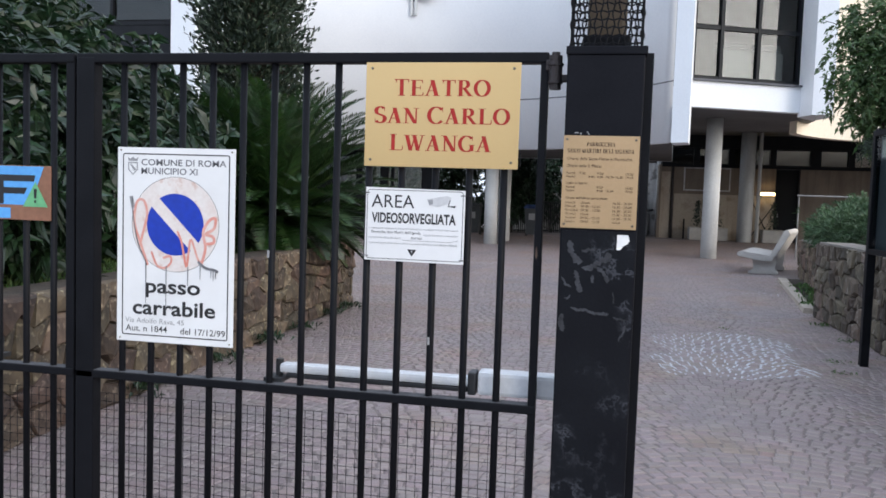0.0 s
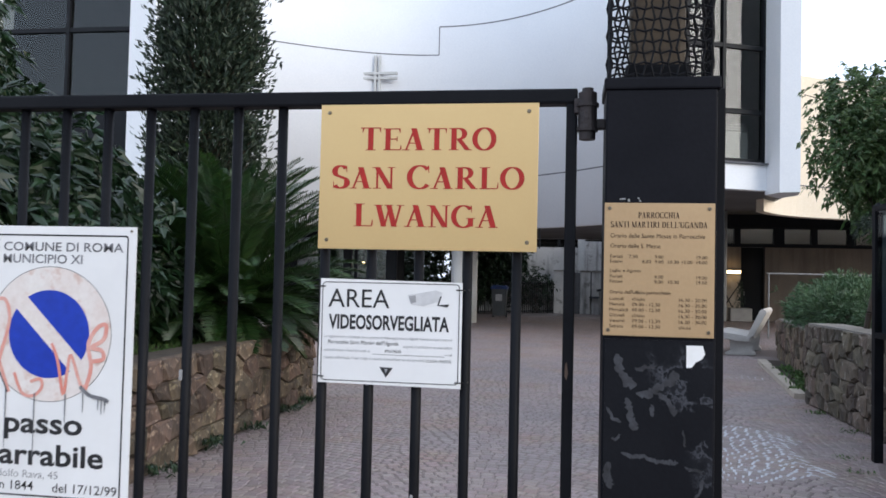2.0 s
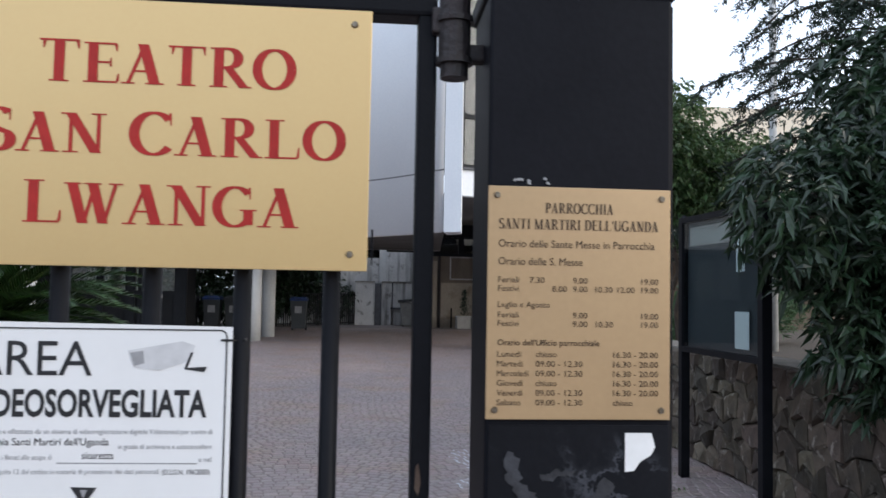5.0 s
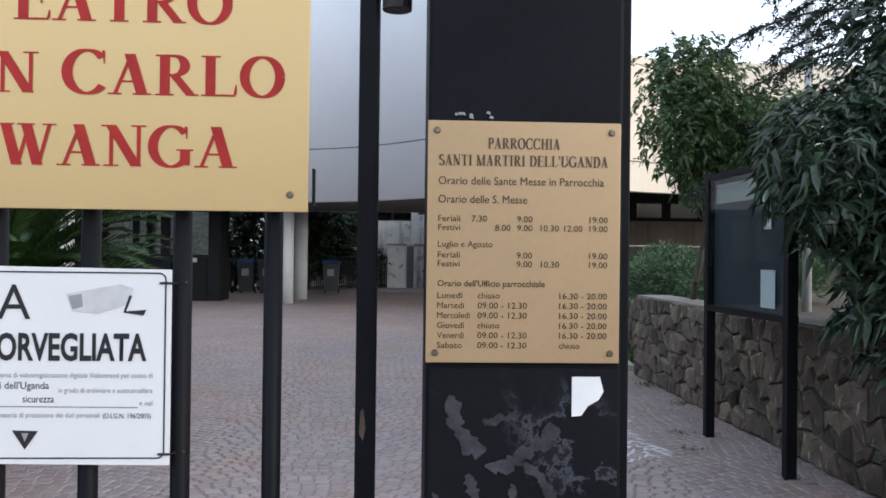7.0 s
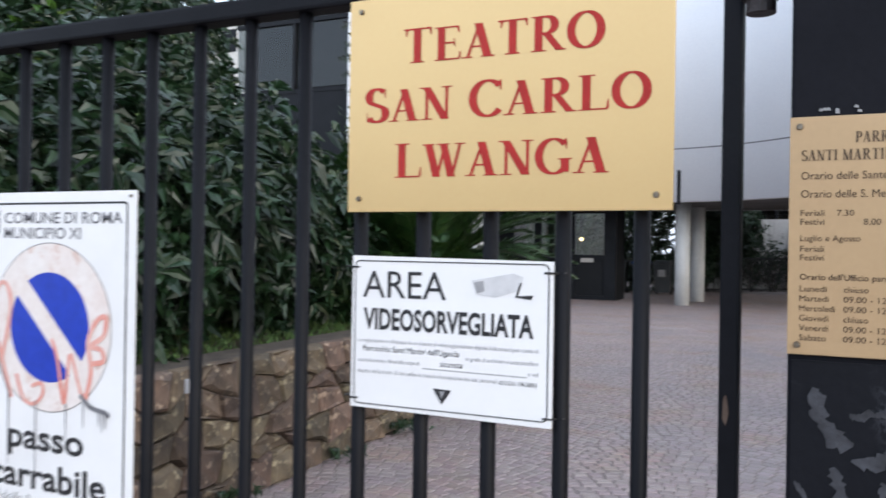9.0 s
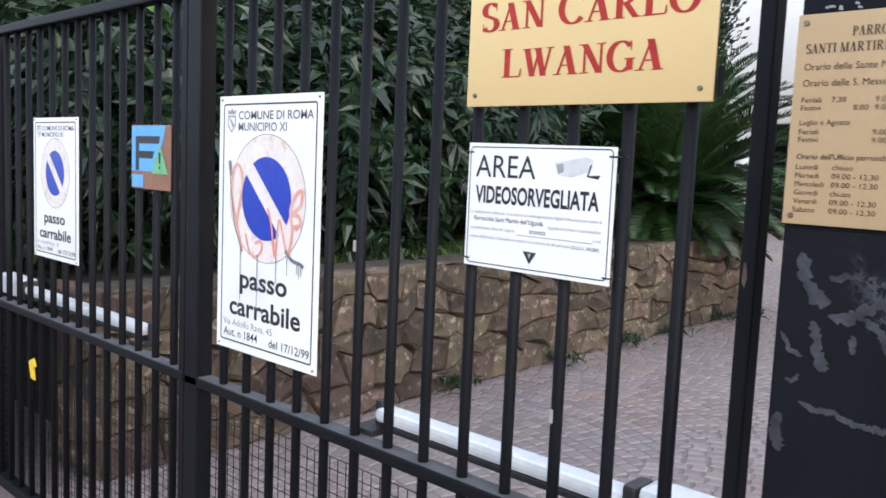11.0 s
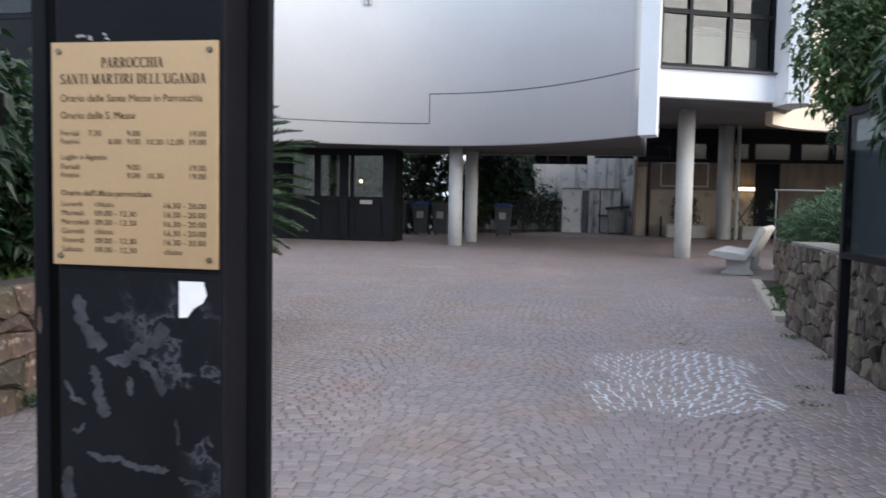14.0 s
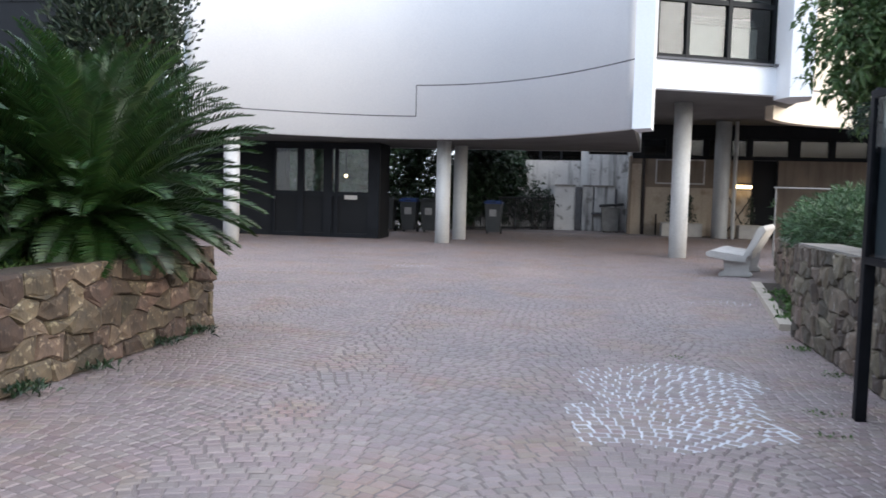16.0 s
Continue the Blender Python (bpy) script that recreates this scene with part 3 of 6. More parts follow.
# fins and the window bay on the east side
bm = ident()
plan(bm, [(1.285, 19.0), (1.64, 18.78), (1.74, 19.5), (1.45, 19.9)], HB - 0.035, 13)
part("fin", bm, CONCRETE, church, "white vertical fin")
bm = ident()
plan(bm, [(4.26, 20.68), (4.44, 20.05), (4.86, 19.95), (5.0, 20.7), (4.75, 21.4)], 3.515, 13)
part("fin", bm, CONCRETE, church, "white vertical fin")
bm = ident()
plan(bm, [(1.72, 19.45), (4.31, 20.61), (4.26, 20.86), (1.70, 19.7)], 3.61, 4.2)
part("sill_band", bm, CONCRETE, church, "white band below the windows")
bm = ident()
plan(bm, [(1.70, 19.36), (4.32, 20.53), (4.27, 20.66), (1.69, 19.5)], 4.2, 4.245)
part("window_sill", bm, JOINT, church)
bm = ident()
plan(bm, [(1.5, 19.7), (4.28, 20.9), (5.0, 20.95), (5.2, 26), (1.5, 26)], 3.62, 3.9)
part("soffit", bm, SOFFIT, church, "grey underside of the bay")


def along(s, off=0.0):
    """A place along the window wall; s in metres from its west end."""
    ux, uy = 0.912, 0.410
    s *= 0.94
    return (1.72 + ux * s - uy * off, 19.52 + uy * s + ux * off)


def wallbox(bm, s0, s1, o0, o1, z0, z1):
    plan(bm, [along(s0, o0), along(s1, o0), along(s1, o1), along(s0, o1)], z0, z1)


# black sheet behind the panes, the room's shade put into its colour
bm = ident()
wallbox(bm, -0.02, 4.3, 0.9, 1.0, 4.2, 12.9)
part("room_back", bm, DARKIN, church, "near-black sheet for the unlit room behind the glazing")
for z0 in (4.25, 5.48, 7.0, 8.4):
    z1 = {4.25: 5.40, 5.48: 6.95, 7.0: 8.35, 8.4: 9.5}[z0]
    for s0, s1 in ((0.06, 0.74), (0.82, 1.76), (1.84, 2.9)):
        win = part("window", (lambda b: (wallbox(b, s0, s1, 0.10, 0.106, z0 + 0.04, z1), b)[1])(ident()), GLASS, church, "dark window pane")
        win.visible_shadow = False
for s in (0.0, 0.74, 1.76, 2.9):
    bm = ident()
    wallbox(bm, s, s + 0.085, 0.03, 0.15, 4.245, 9.5)
    part("mullion", bm, FRAME, church, "dark window frame")
for z in (4.245, 5.40, 6.93, 8.33):
    bm = ident()
    wallbox(bm, 0.0, 2.98, 0.045, 0.14, z, z + 0.10)
    part("transom", bm, FRAME, church)
for s0, s1 in ((0.86, 1.74), (1.88, 2.62)):
    bm = ident()
    wallbox(bm, s0, s1, 0.22, 0.24, 4.36, 5.0)
    part("blind", bm, BLIND, church, "white panel behind the pane")
    for k in range(3):
        bm = ident()
        wallbox(bm, s0 + 0.05 * k, s1 + 0.02 * k, 0.3 + 0.06 * k, 0.5 + 0.06 * k, 5.06 + 0.07 * k, 5.085 + 0.07 * k)
        part("shelf", bm, BLIND, church)
# cream volume behind the east fin
cream = thing("cream_building", "cream rendered curved building wing in warm light", "building")
bm = ident()
P = [(4.33 + 4.2 * (1 - math.cos(radians(a))), 20.9 + 4.1 * math.sin(radians(a))) for a in range(22, 91, 4)] + [(16, 25.0), (24, 25.0)]
plan(bm, P + [(x - 0.12, y + 0.3) for x, y in reversed(P)], 3.3, 7.2)
part("wall", bm, CREAM, cream, "cream rendered wall")
bm = ident()
plan(bm, [(x + 0.004, y - 0.01) for x, y in P] + [(x - 0.05, y + 0.1) for x, y in reversed(P)], 4.14, 4.17)
part("joint", bm, JOINT, cream)
# west wing
wing = thing("west_wing", "white pier and dark windows of the building's west side", "building")
bm = ident()
plan(bm, [(-11.25, 19.5), (-10.45, 19.3), (-9.2, 20.2), (-9.2, 20.7), (-10.4, 20.6), (-11.2, 20.2)], HB, 13)
part("pier", bm, CONCRETE, wing, "white rendered pier")
bm = ident()
box(bm, -15, -11.2, 19.5, 19.9, HB, 3.3)
part("wall", bm, CONCRETE, wing)
bm = ident()
box(bm, -15, -11.2, 19.7, 19.9, 3.3, 5.6)
part("spandrel", bm, FRAME, wing, "dark panel below the windows")
# black sheet giving the wing's unlit rooms their shade by colour
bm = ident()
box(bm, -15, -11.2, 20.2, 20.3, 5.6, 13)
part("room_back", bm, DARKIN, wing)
for x0, x1 in ((-15, -13.1), (-13.02, -11.28)):
    for z0, z1 in ((5.75, 7.5), (7.6, 9.6)):
        bm = ident()
        box(bm, x0, x1, 19.75, 19.756, z0, z1)
        win = part("window", bm, GLASS, wing, "dark window pane")
        win.visible_shadow = False
for z in (5.6, 7.5, 9.6):
    bm = ident()
    box(bm, -15, -11.2, 19.68, 19.8, z, z + 0.11)
    part("transom", bm, FRAME, wing)
for x in (-13.1, -11.28):
    bm = ident()
    box(bm, x, x + 0.08, 19.66, 19.82, 5.6, 9.7)
    part("mullion", bm, FRAME, wing)

# cross on the front
cross = thing("wall_cross", "pale metal cross of doubled bars on the white front", "cross", (-5.67, fy(-5.67), 6.5))
cy = fy(-5.67) - 0.10
for dx in (-0.06, 0.06):
    bm = ident()
    box(bm, -5.67 + dx - 0.035, -5.67 + dx + 0.035, cy - 0.04, cy + 0.04, 6.48, 7.63, 0.008)
    part("upright", bm, COLUMN, cross)
for dz in (-0.07, 0.07):
    bm = ident()
    box(bm, -6.25, -5.1, cy - 0.05, cy + 0.05, 7.05 + dz - 0.035, 7.05 + dz + 0.035, 0.008)
    part("arm", bm, COLUMN, cross)
bm = ident()
box(bm, -5.72, -5.62, cy, cy + 0.14, 6.9, 7.2)
part("bracket", bm, JOINT, cross)


# columns
def column(x, y, r, top):
    bm = ident()
    rod(bm, (x, y, 0), (x, y, top), r, 28)
    return solid("column", bm, COLUMN, "round light grey concrete column on the paving", "column", "columns under the building", smooth=False)


for x, y, r, top in ((-3.47, 24.5, 0.20, HB + 0.04), (-3.33, 26.6, 0.20, HB + 0.04), (2.6, 22.2, 0.205, 3.7), (5.2, 33.2, 0.28, 4.5), (-8.5, 21.9, 0.20, HB + 0.05)):
    c = column(x, y, r, top)
    for p in c.data.polygons:
        p.use_smooth = abs(p.normal.z) < 0.5
bm = ident()
rod(bm, (5.62, 33.0, 0), (5.62, 33.0, 4.4), 0.07, 12)
solid("drain_pipe", bm, COLUMN, "grey downpipe beside a column", "pipe", smooth=True)

# undercroft on the east side
under_wall = thing("wall_north", "stained tan wall of the covered passage below a strip of windows", "wall", kind="structure")
# upper wall in the darkened tan that carries the passage's shade
bm = ident()
box(bm, 2.1, 6.5, 34.5, 34.8, 0, 2.9)
box(bm, 7.4, 24, 34.5, 34.8, 0, 2.9)
part("wall", bm, TANSHADE, under_wall)
# black sheet behind the strip windows, coloured as the unlit room's shade
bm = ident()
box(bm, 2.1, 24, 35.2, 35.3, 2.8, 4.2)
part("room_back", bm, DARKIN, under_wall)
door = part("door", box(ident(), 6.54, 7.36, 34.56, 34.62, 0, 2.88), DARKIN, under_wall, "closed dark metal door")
part("door_handle", box(ident(), 6.62, 6.65, 34.50, 34.55, 0.98, 1.14, 0.005), RAILMETAL, door)
for x in (6.5, 7.36):
    part("door_frame", box(ident(), x, x + 0.04, 34.46, 34.66, 0, 2.9), FRAME, under_wall)
for x0, x1 in ((2.5, 3.32), (3.55, 4.68), (4.9, 5.5), (5.72, 6.25), (6.48, 7.75), (8.15, 9.15), (9.38, 10.5), (10.8, 12.0), (12.3, 13.6)):
    w = part("window", box(ident(), x0, x1, 34.62, 34.63, 3.02, 3.66), GLASSR, under_wall, "long dark window pane")
    w.visible_shadow = False
    for z0, z1 in ((3.0, 3.05), (3.63, 3.68)):
        part("window_bead", box(ident(), x0 - 0.02, x1 + 0.02, 34.57, 34.64, z0, z1), FRAME, under_wall)
edge = [2.1, 2.5, 3.32, 3.55, 4.68, 4.9, 5.5, 5.72, 6.25, 6.48, 7.75, 8.15, 9.15, 9.38, 10.5, 10.8, 12.0, 12.3, 13.6, 24]
for x0, x1 in zip(edge[::2], edge[1::2]):
    part("window_frame", box(ident(), x0, x1, 34.5, 34.75, 3.0, 3.68), FRAME, under_wall)
for z0, z1 in ((2.9, 3.0), (3.68, 4.2)):
    part("window_frame", box(ident(), 2.1, 24, 34.48, 34.76, z0, z1), FRAME, under_wall)
panel = part("panel", box(ident(), 3.0, 4.75, 34.45, 34.5, 2.0, 2.84, 0.01), TANSHADE, under_wall, "framed panel on the wall")
for x0, x1, z0, z1 in ((2.97, 4.78, 2.84, 2.89), (2.97, 4.78, 1.95, 2.0), (2.97, 3.02, 2.0, 2.84), (4.73, 4.78, 2.0, 2.84)):
    part("panel_frame", box(ident(), x0, x1, 34.43, 34.5, z0, z1), DIRTYWHITE, panel)
part("dado", box(ident(), 2.62, 6.48, 34.46, 34.498, 0.0, 1.82), DADO, under_wall, "paler lower wall")
part("dado", box(ident(), 2.08, 2.46, 34.46, 34.498, 0.0, 2.7), DADO, under_wall)
part("drain_pipe", rod(ident(), (2.54, 34.43, 0), (2.54, 34.43, 2.9), 0.05, 12), RUST, under_wall, "brown downpipe")
bollard = thing("bollard", "thin dark iron post by the passage wall", "post", (3.03, 34.2, 0))
part("shaft", rod(ident(), (3.03, 34.2, 0), (3.03, 34.2, 0.8), 0.03, 8), FRAME, bollard)
brace = thing("cross_brace", "thin dark crossed bars in front of the passage wall", "brace", (6.0, 34.2, 0))
for a, b in (((5.6, 34.3, 1.62), (6.4, 34.3, 0.0)), ((6.45, 34.26, 1.5), (5.5, 34.26, 0.0))):
    part("bar", rod(ident(), a, b, 0.02, 6), FRAME, brace)
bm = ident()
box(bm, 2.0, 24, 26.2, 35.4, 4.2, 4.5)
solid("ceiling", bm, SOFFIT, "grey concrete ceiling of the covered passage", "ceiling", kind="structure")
bm = ident()
box(bm, 1.98, 2.08, 34.3, 35.3, 0, 2.98)
solid("wall_corner", bm, TANSHADE, "tan wall end in the passage", "wall", kind="structure")
lamp = thing("wall_lamp", "lit warm wall lamp in the covered passage", "lamp", (6.1, 34.4, 1.8))
bm = ident()
box(bm, 5.87, 6.46, 34.25, 34.44, 1.84, 1.96, 0.03)
part("diffuser", bm, WARM, lamp, "glowing warm diffuser")
bm = ident()
box(bm, 5.84, 6.49, 34.38, 34.46, 1.80, 2.0, 0.02)
part("backplate", bm, FRAME, lamp)

rail = thing("handrail", "thin grey handrail above the garden bed", "handrail", (6, 23.5, 0))
bm = ident()
rod(bm, (4.95, 23.4, 1.72), (9.5, 23.9, 1.72), 0.022, 8)
part("rail", bm, RAILMETAL, rail)
for i in range(4):
    bm = ident()
    rod(bm, (5.0 + i * 1.4, 23.41 + i * 0.15, -0.01), (5.0 + i * 1.4, 23.41 + i * 0.15, 1.72), 0.02, 8)
    part("post", bm, RAILMETAL, rail)

# yard walls at the back
rear = thing("wall_rear", "stained white yard wall with a window strip above", "wall", kind="structure")
part("wall", box(ident(), -5, 0.12, 36.4, 36.7, 0, 2.85), DIRTYWHITE, rear)
part("wall", box(ident(), 0.42, 2.0, 36.32, 36.7, 0, 3.12), DIRTYWHITE, rear)
part("pilaster", box(ident(), 0.12, 0.42, 36.28, 36.7, 0, 3.3, 0.01), COLUMN, rear, "pale square pilaster")
for x0, x1, z0 in ((-2.6, -1.62, 2.87), (-1.5, -0.75, 2.87), (-0.64, 0.1, 2.87), (0.46, 1.3, 3.14), (1.4, 2.0, 3.14)):
    w = part("window", box(ident(), x0, x1, 36.5, 36.51, z0, 3.36), GLASSR, rear, "high window pane")
    w.visible_shadow = False
    part("window_frame", box(ident(), x0 - 0.1, x0, 36.42, 36.56, z0, 3.4), FRAME, rear)
for x0, x1 in ((-0.88, -0.06), (0.24, 0.66), (0.72, 1.52)):
    low = part("low_wall", box(ident(), x0, x1, 35.9, 36.2, 0, 1.80, 0.012), DIRTYWHITE, rear, "streaked white low wall")
    part("coping", box(ident(), x0 - 0.01, x1 + 0.01, 35.87, 36.22, 1.80, 1.86, 0.008), MORTARCAP, low)
for x0, x1, z0, z1 in ((-0.05, 0.22, 0, 1.76), (0.665, 0.715, 0.75, 1.8), (1.52, 1.62, 0.4, 1.72)):
    part("joint_post", box(ident(), x0, x1, 35.95, 36.25, z0, z1), JOINT, rear, "dark post in the wall")
# black sheet added behind the yard windows as room shade, hiding the sky
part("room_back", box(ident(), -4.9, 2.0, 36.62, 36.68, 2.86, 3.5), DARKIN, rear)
part("window_head", box(ident(), -4.9, 2.0, 36.42, 36.62, 3.38, 3.5), FRAME, rear)
part("ledge", box(ident(), 0.62, 1.4, 35.82, 35.9, 0.68, 0.76), JOINT, rear)
bm = ident()
box(bm, -14, 2.1, 37, 37.4, 3.4, 8)
part("upper_wall", bm, DIRTYWHITE, rear)


bm = ident()
box(bm, 2.0, 2.6, 35.3, 37.2, 0, 8)
part("return_wall", bm, DIRTYWHITE, rear)

# ---- glazed lobby under the curved front ----
lobby = thing("glazed_lobby", "black metal framed glass lobby with double doors", "entrance", (-7.1, 26, 0))
X0, X1, YF = -8.75, -5.5, 25.3
for x, w in ((X0, 0.06), (-8.0, 0.19), (-7.2, 0.27), (-6.85, 0.10), (X1 - 0.34, 0.34)):
    bm = ident()
    box(bm, x, x + w, YF, YF + 0.12, 0, 2.76)
    part("frame_post", bm, FRAME, lobby)
for z0, z1 in ((0, 0.12), (1.2, 1.34), (2.58, 2.77)):
    bm = ident()
    box(bm, X0, X1, YF + 0.005, YF + 0.11, z0, z1)
    part("frame_rail", bm, FRAME, lobby)
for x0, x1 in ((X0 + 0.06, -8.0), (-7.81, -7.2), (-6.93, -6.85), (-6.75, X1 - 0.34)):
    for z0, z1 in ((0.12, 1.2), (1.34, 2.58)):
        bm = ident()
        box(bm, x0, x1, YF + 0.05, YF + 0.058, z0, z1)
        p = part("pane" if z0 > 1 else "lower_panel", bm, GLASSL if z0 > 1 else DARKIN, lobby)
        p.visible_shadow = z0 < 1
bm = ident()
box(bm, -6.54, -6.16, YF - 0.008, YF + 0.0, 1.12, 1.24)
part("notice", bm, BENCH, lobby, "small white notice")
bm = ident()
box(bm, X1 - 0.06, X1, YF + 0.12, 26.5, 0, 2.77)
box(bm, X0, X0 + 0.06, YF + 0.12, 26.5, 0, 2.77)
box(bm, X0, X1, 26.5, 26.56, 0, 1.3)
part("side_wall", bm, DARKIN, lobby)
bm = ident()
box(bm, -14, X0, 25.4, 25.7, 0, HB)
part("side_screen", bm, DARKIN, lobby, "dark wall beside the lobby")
# glowing globe on a stem, added for a warm smeared reflection in the glass
lob = thing("hall_lamp", "glowing globe standing in for a warm reflection in the lobby glass", "lamp", (-6.3, 26.0, 2.0))
bm = ident()
bmesh.ops.create_icosphere(bm, subdivisions=2, radius=0.05, matrix=Matrix.Translation((-6.75, 26.1, 1.82)))
part("bulb", bm, WARM, lob, "warm glowing globe in place of a reflection", True)
bm = ident()
rod(bm, (-6.75, 26.1, 1.88), (-6.75, 26.1, 2.8), 0.015, 8)
part("stem", bm, FRAME, lob)


# ---- wheeled bins, fence, bench, planters ----
def wheelie(x, y, lid, label):
    t = thing("wheeled_bin", label, "waste bin", (x, y, 0), "bins by the fence")
    bm = ident()
    vs = box(bm, x - 0.28, x + 0.28, y - 0.3, y + 0.3, 0.08, 1.05)
    for v in bm.verts:
        if v.co.z < 0.5:
            v.co.x = x + (v.co.x - x) * 0.8
            v.co.y = y + (v.co.y - y) * 0.8
    part("body", bm, BINGREY, t)
    bm = ident()
    box(bm, x - 0.31, x + 0.31, y - 0.34, y + 0.33, 1.05, 1.13, 0.02)
    box(bm, x - 0.26, x + 0.26, y - 0.28, y + 0.3, 1.13, 1.18, 0.02)
    lid_part = part("lid", bm, lid, t)
    bm = ident()
    rod(bm, (x - 0.1, y - 0.35, 1.1), (x + 0.1, y - 0.35, 1.1), 0.012, 8)
    part("lid_grip", bm, RAMDARK, lid_part)
    for dx in (-0.24, 0.24):
        bm = ident()
        rod(bm, (x + dx - 0.03, y + 0.26, 0.1), (x + dx + 0.03, y + 0.26, 0.1), 0.1, 14)
        wheel = part("wheel", bm, RAMDARK, t)
        bm = ident()
        rod(bm, (x + dx - 0.034, y + 0.26, 0.1), (x + dx + 0.034, y + 0.26, 0.1), 0.04, 10)
        part("hub", bm, BINGREY, wheel)
    bm = ident()
    box(bm, x - 0.12, x + 0.12, y - 0.312, y - 0.29, 0.62, 0.86)
    part("label_sheet", bm, GREYINK, t)
    bm = ident()
    rod(bm, (x - 0.26, y + 0.36, 1.06), (x + 0.26, y + 0.36, 1.06), 0.018, 8)
    part("handle", bm, RAMDARK, t)
    return t


wheelie(-6.42, 30.0, BINGREY, "dark grey wheeled waste bin on the paving")
wheelie(-5.62, 30.0, BINBLUE, "wheeled waste bin with a blue lid")
wheelie(-4.9, 30.0, BINGREY, "dark grey wheeled waste bin on the paving")
wheelie(-2.75, 30.6, BINBLUE, "wheeled waste bin with a blue lid")

fence = thing("yard_fence", "black metal yard railing with a mesh gate", "fence", (-2.5, 34, 0))
for i in range(44):
    f = i / 43
    x, y = -4.2 + 3.3 * f, 33.0 + 3.0 * f
    bm = ident()
    rod(bm, (x, y, 0), (x, y, 1.3 if f < 0.8 else 1.38), 0.02 if i % 8 else 0.035, 6)
    part("bar", bm, FRAME, fence)
for z in (0.1, 1.28):
    bm = ident()
    rod(bm, (-4.2, 33.0, z), (-0.9, 36.0, z), 0.025, 6)
    part("rail", bm, FRAME, fence)
for z in (0.4, 0.7, 1.0):
    bm = ident()
    rod(bm, (-1.6, 35.35, z), (-0.9, 36.0, z), 0.012, 6)
    part("wire", bm, FRAME, fence)

box_bin = thing("large_bin", "grey waste container with a dark lid by the yard wall", "waste bin", (1.4, 35.2, 0))
bm = ident()
box(bm, 1.0, 1.72, 34.9, 35.5, 0.05, 0.98, 0.03)
for v in bm.verts:
    if v.co.z < 0.5:
        v.co.x = 1.36 + (v.co.x - 1.36) * 0.82
part("body", bm, RAILMETAL, box_bin)
for x in (1.12, 1.6):
    part("wheel", rod(ident(), (x - 0.03, 35.0, 0.06), (x + 0.03, 35.0, 0.06), 0.06, 12), RAMDARK, box_bin)
bm = ident()
box(bm, 0.9, 1.86, 34.82, 35.56, 0.98, 1.08, 0.04)
for v in bm.verts:
    v.co.z += (v.co.x - 0.9) * 0.09
part("lid", bm, RAMDARK, box_bin)

def bench_part(name, outline, y0, y1, parent):
    """A bevelled length of the bench's profile; the bench stands askew along the garden wall."""
    bm = prism(ident(), outline, y0, y1)
    bmesh.ops.bevel(bm, geom=list(bm.edges), offset=0.014, segments=2, affect="EDGES")
    for v in bm.verts:
        v.co.x += (v.co.y - 17.6) * 0.30
    return part(name, bm, BENCH, parent)


bench = thing("bench", "pale concrete bench with a leaning backrest beside the stone wall", "bench", (3.3, 18, 0))
bench_part("seat", [(2.60, 0.43), (2.63, 0.36), (3.06, 0.29), (3.30, 0.27), (3.34, 0.40), (3.20, 0.39), (2.68, 0.47)], 17.6, 19.5, bench)
bench_part("backrest", [(3.24, 0.37), (3.36, 0.37), (3.62, 0.86), (3.58, 0.93), (3.50, 0.92)], 17.6, 19.5, bench)
for y in (17.75, 19.15):
    bench_part("leg", [(2.82, 0), (3.40, 0), (3.40, 0.06), (3.33, 0.10), (3.42, 0.56), (3.24, 0.36), (3.0, 0.34), (2.88, 0.36), (2.94, 0.10), (2.82, 0.06)], y, y + 0.18, bench)


def pot(x, y, s):
    t = thing("planter", "pale square planter with a small conifer", "planter", (x, y, 0), "planters in the passage")
    bm = ident()
    box(bm, x - 0.4 * s, x + 0.4 * s, y - 0.3, y + 0.3, 0, 0.5, 0.03)
    part("pot", bm, TERRA, t)
    return t


rngp = np.random.RandomState(3)


# ---- foliage builders ----
def leaf_cloud(name, pts, dirs, length, width, material, rng, droop=0.25):
    """One mesh of folded leaves: base points, growth directions, leaf sizes."""
    n = len(pts)
    pts, d = np.asarray(pts, float), np.asarray(dirs, float)
    d /= np.linalg.norm(d, axis=1)[:, None] + 1e-9
    r = rng.normal(size=(n, 3))
    side = np.cross(d, r)
    side /= np.linalg.norm(side, axis=1)[:, None] + 1e-9
    up = np.cross(side, d)
    L = (length * (0.7 + 0.6 * rng.rand(n)))[:, None]
    Wd = (width * (0.75 + 0.5 * rng.rand(n)))[:, None]
    tip = pts + d * L - np.array([0, 0, 1.0]) * L * droop
    mid = pts + d * L * 0.5 + up * L * 0.04
    l = mid + side * Wd / 2 + up * Wd * 0.18
    rr = mid - side * Wd / 2 + up * Wd * 0.18
    v = np.stack([pts, l, tip, rr, mid], 1).reshape(-1, 3)
    k = np.arange(n)[:, None] * 5
    f = np.concatenate([k + [0, 1, 4], k + [1, 2, 4], k + [2, 3, 4], k + [3, 0, 4]], 1).reshape(-1, 3)
    return raw(name, v.tolist(), f.tolist(), material)


def rosettes(centres, normals, per, rng, spread=0.9, size=0.02):
    c, nrm = np.repeat(np.array(centres), per, 0), np.repeat(np.array(normals), per, 0)
    v = rng.normal(size=c.shape)
    v -= nrm * (v * nrm).sum(1)[:, None]
    v /= np.linalg.norm(v, axis=1)[:, None] + 1e-9
    return c + rng.normal(0, size, c.shape), nrm * (1 - spread * 0.6) + v * spread


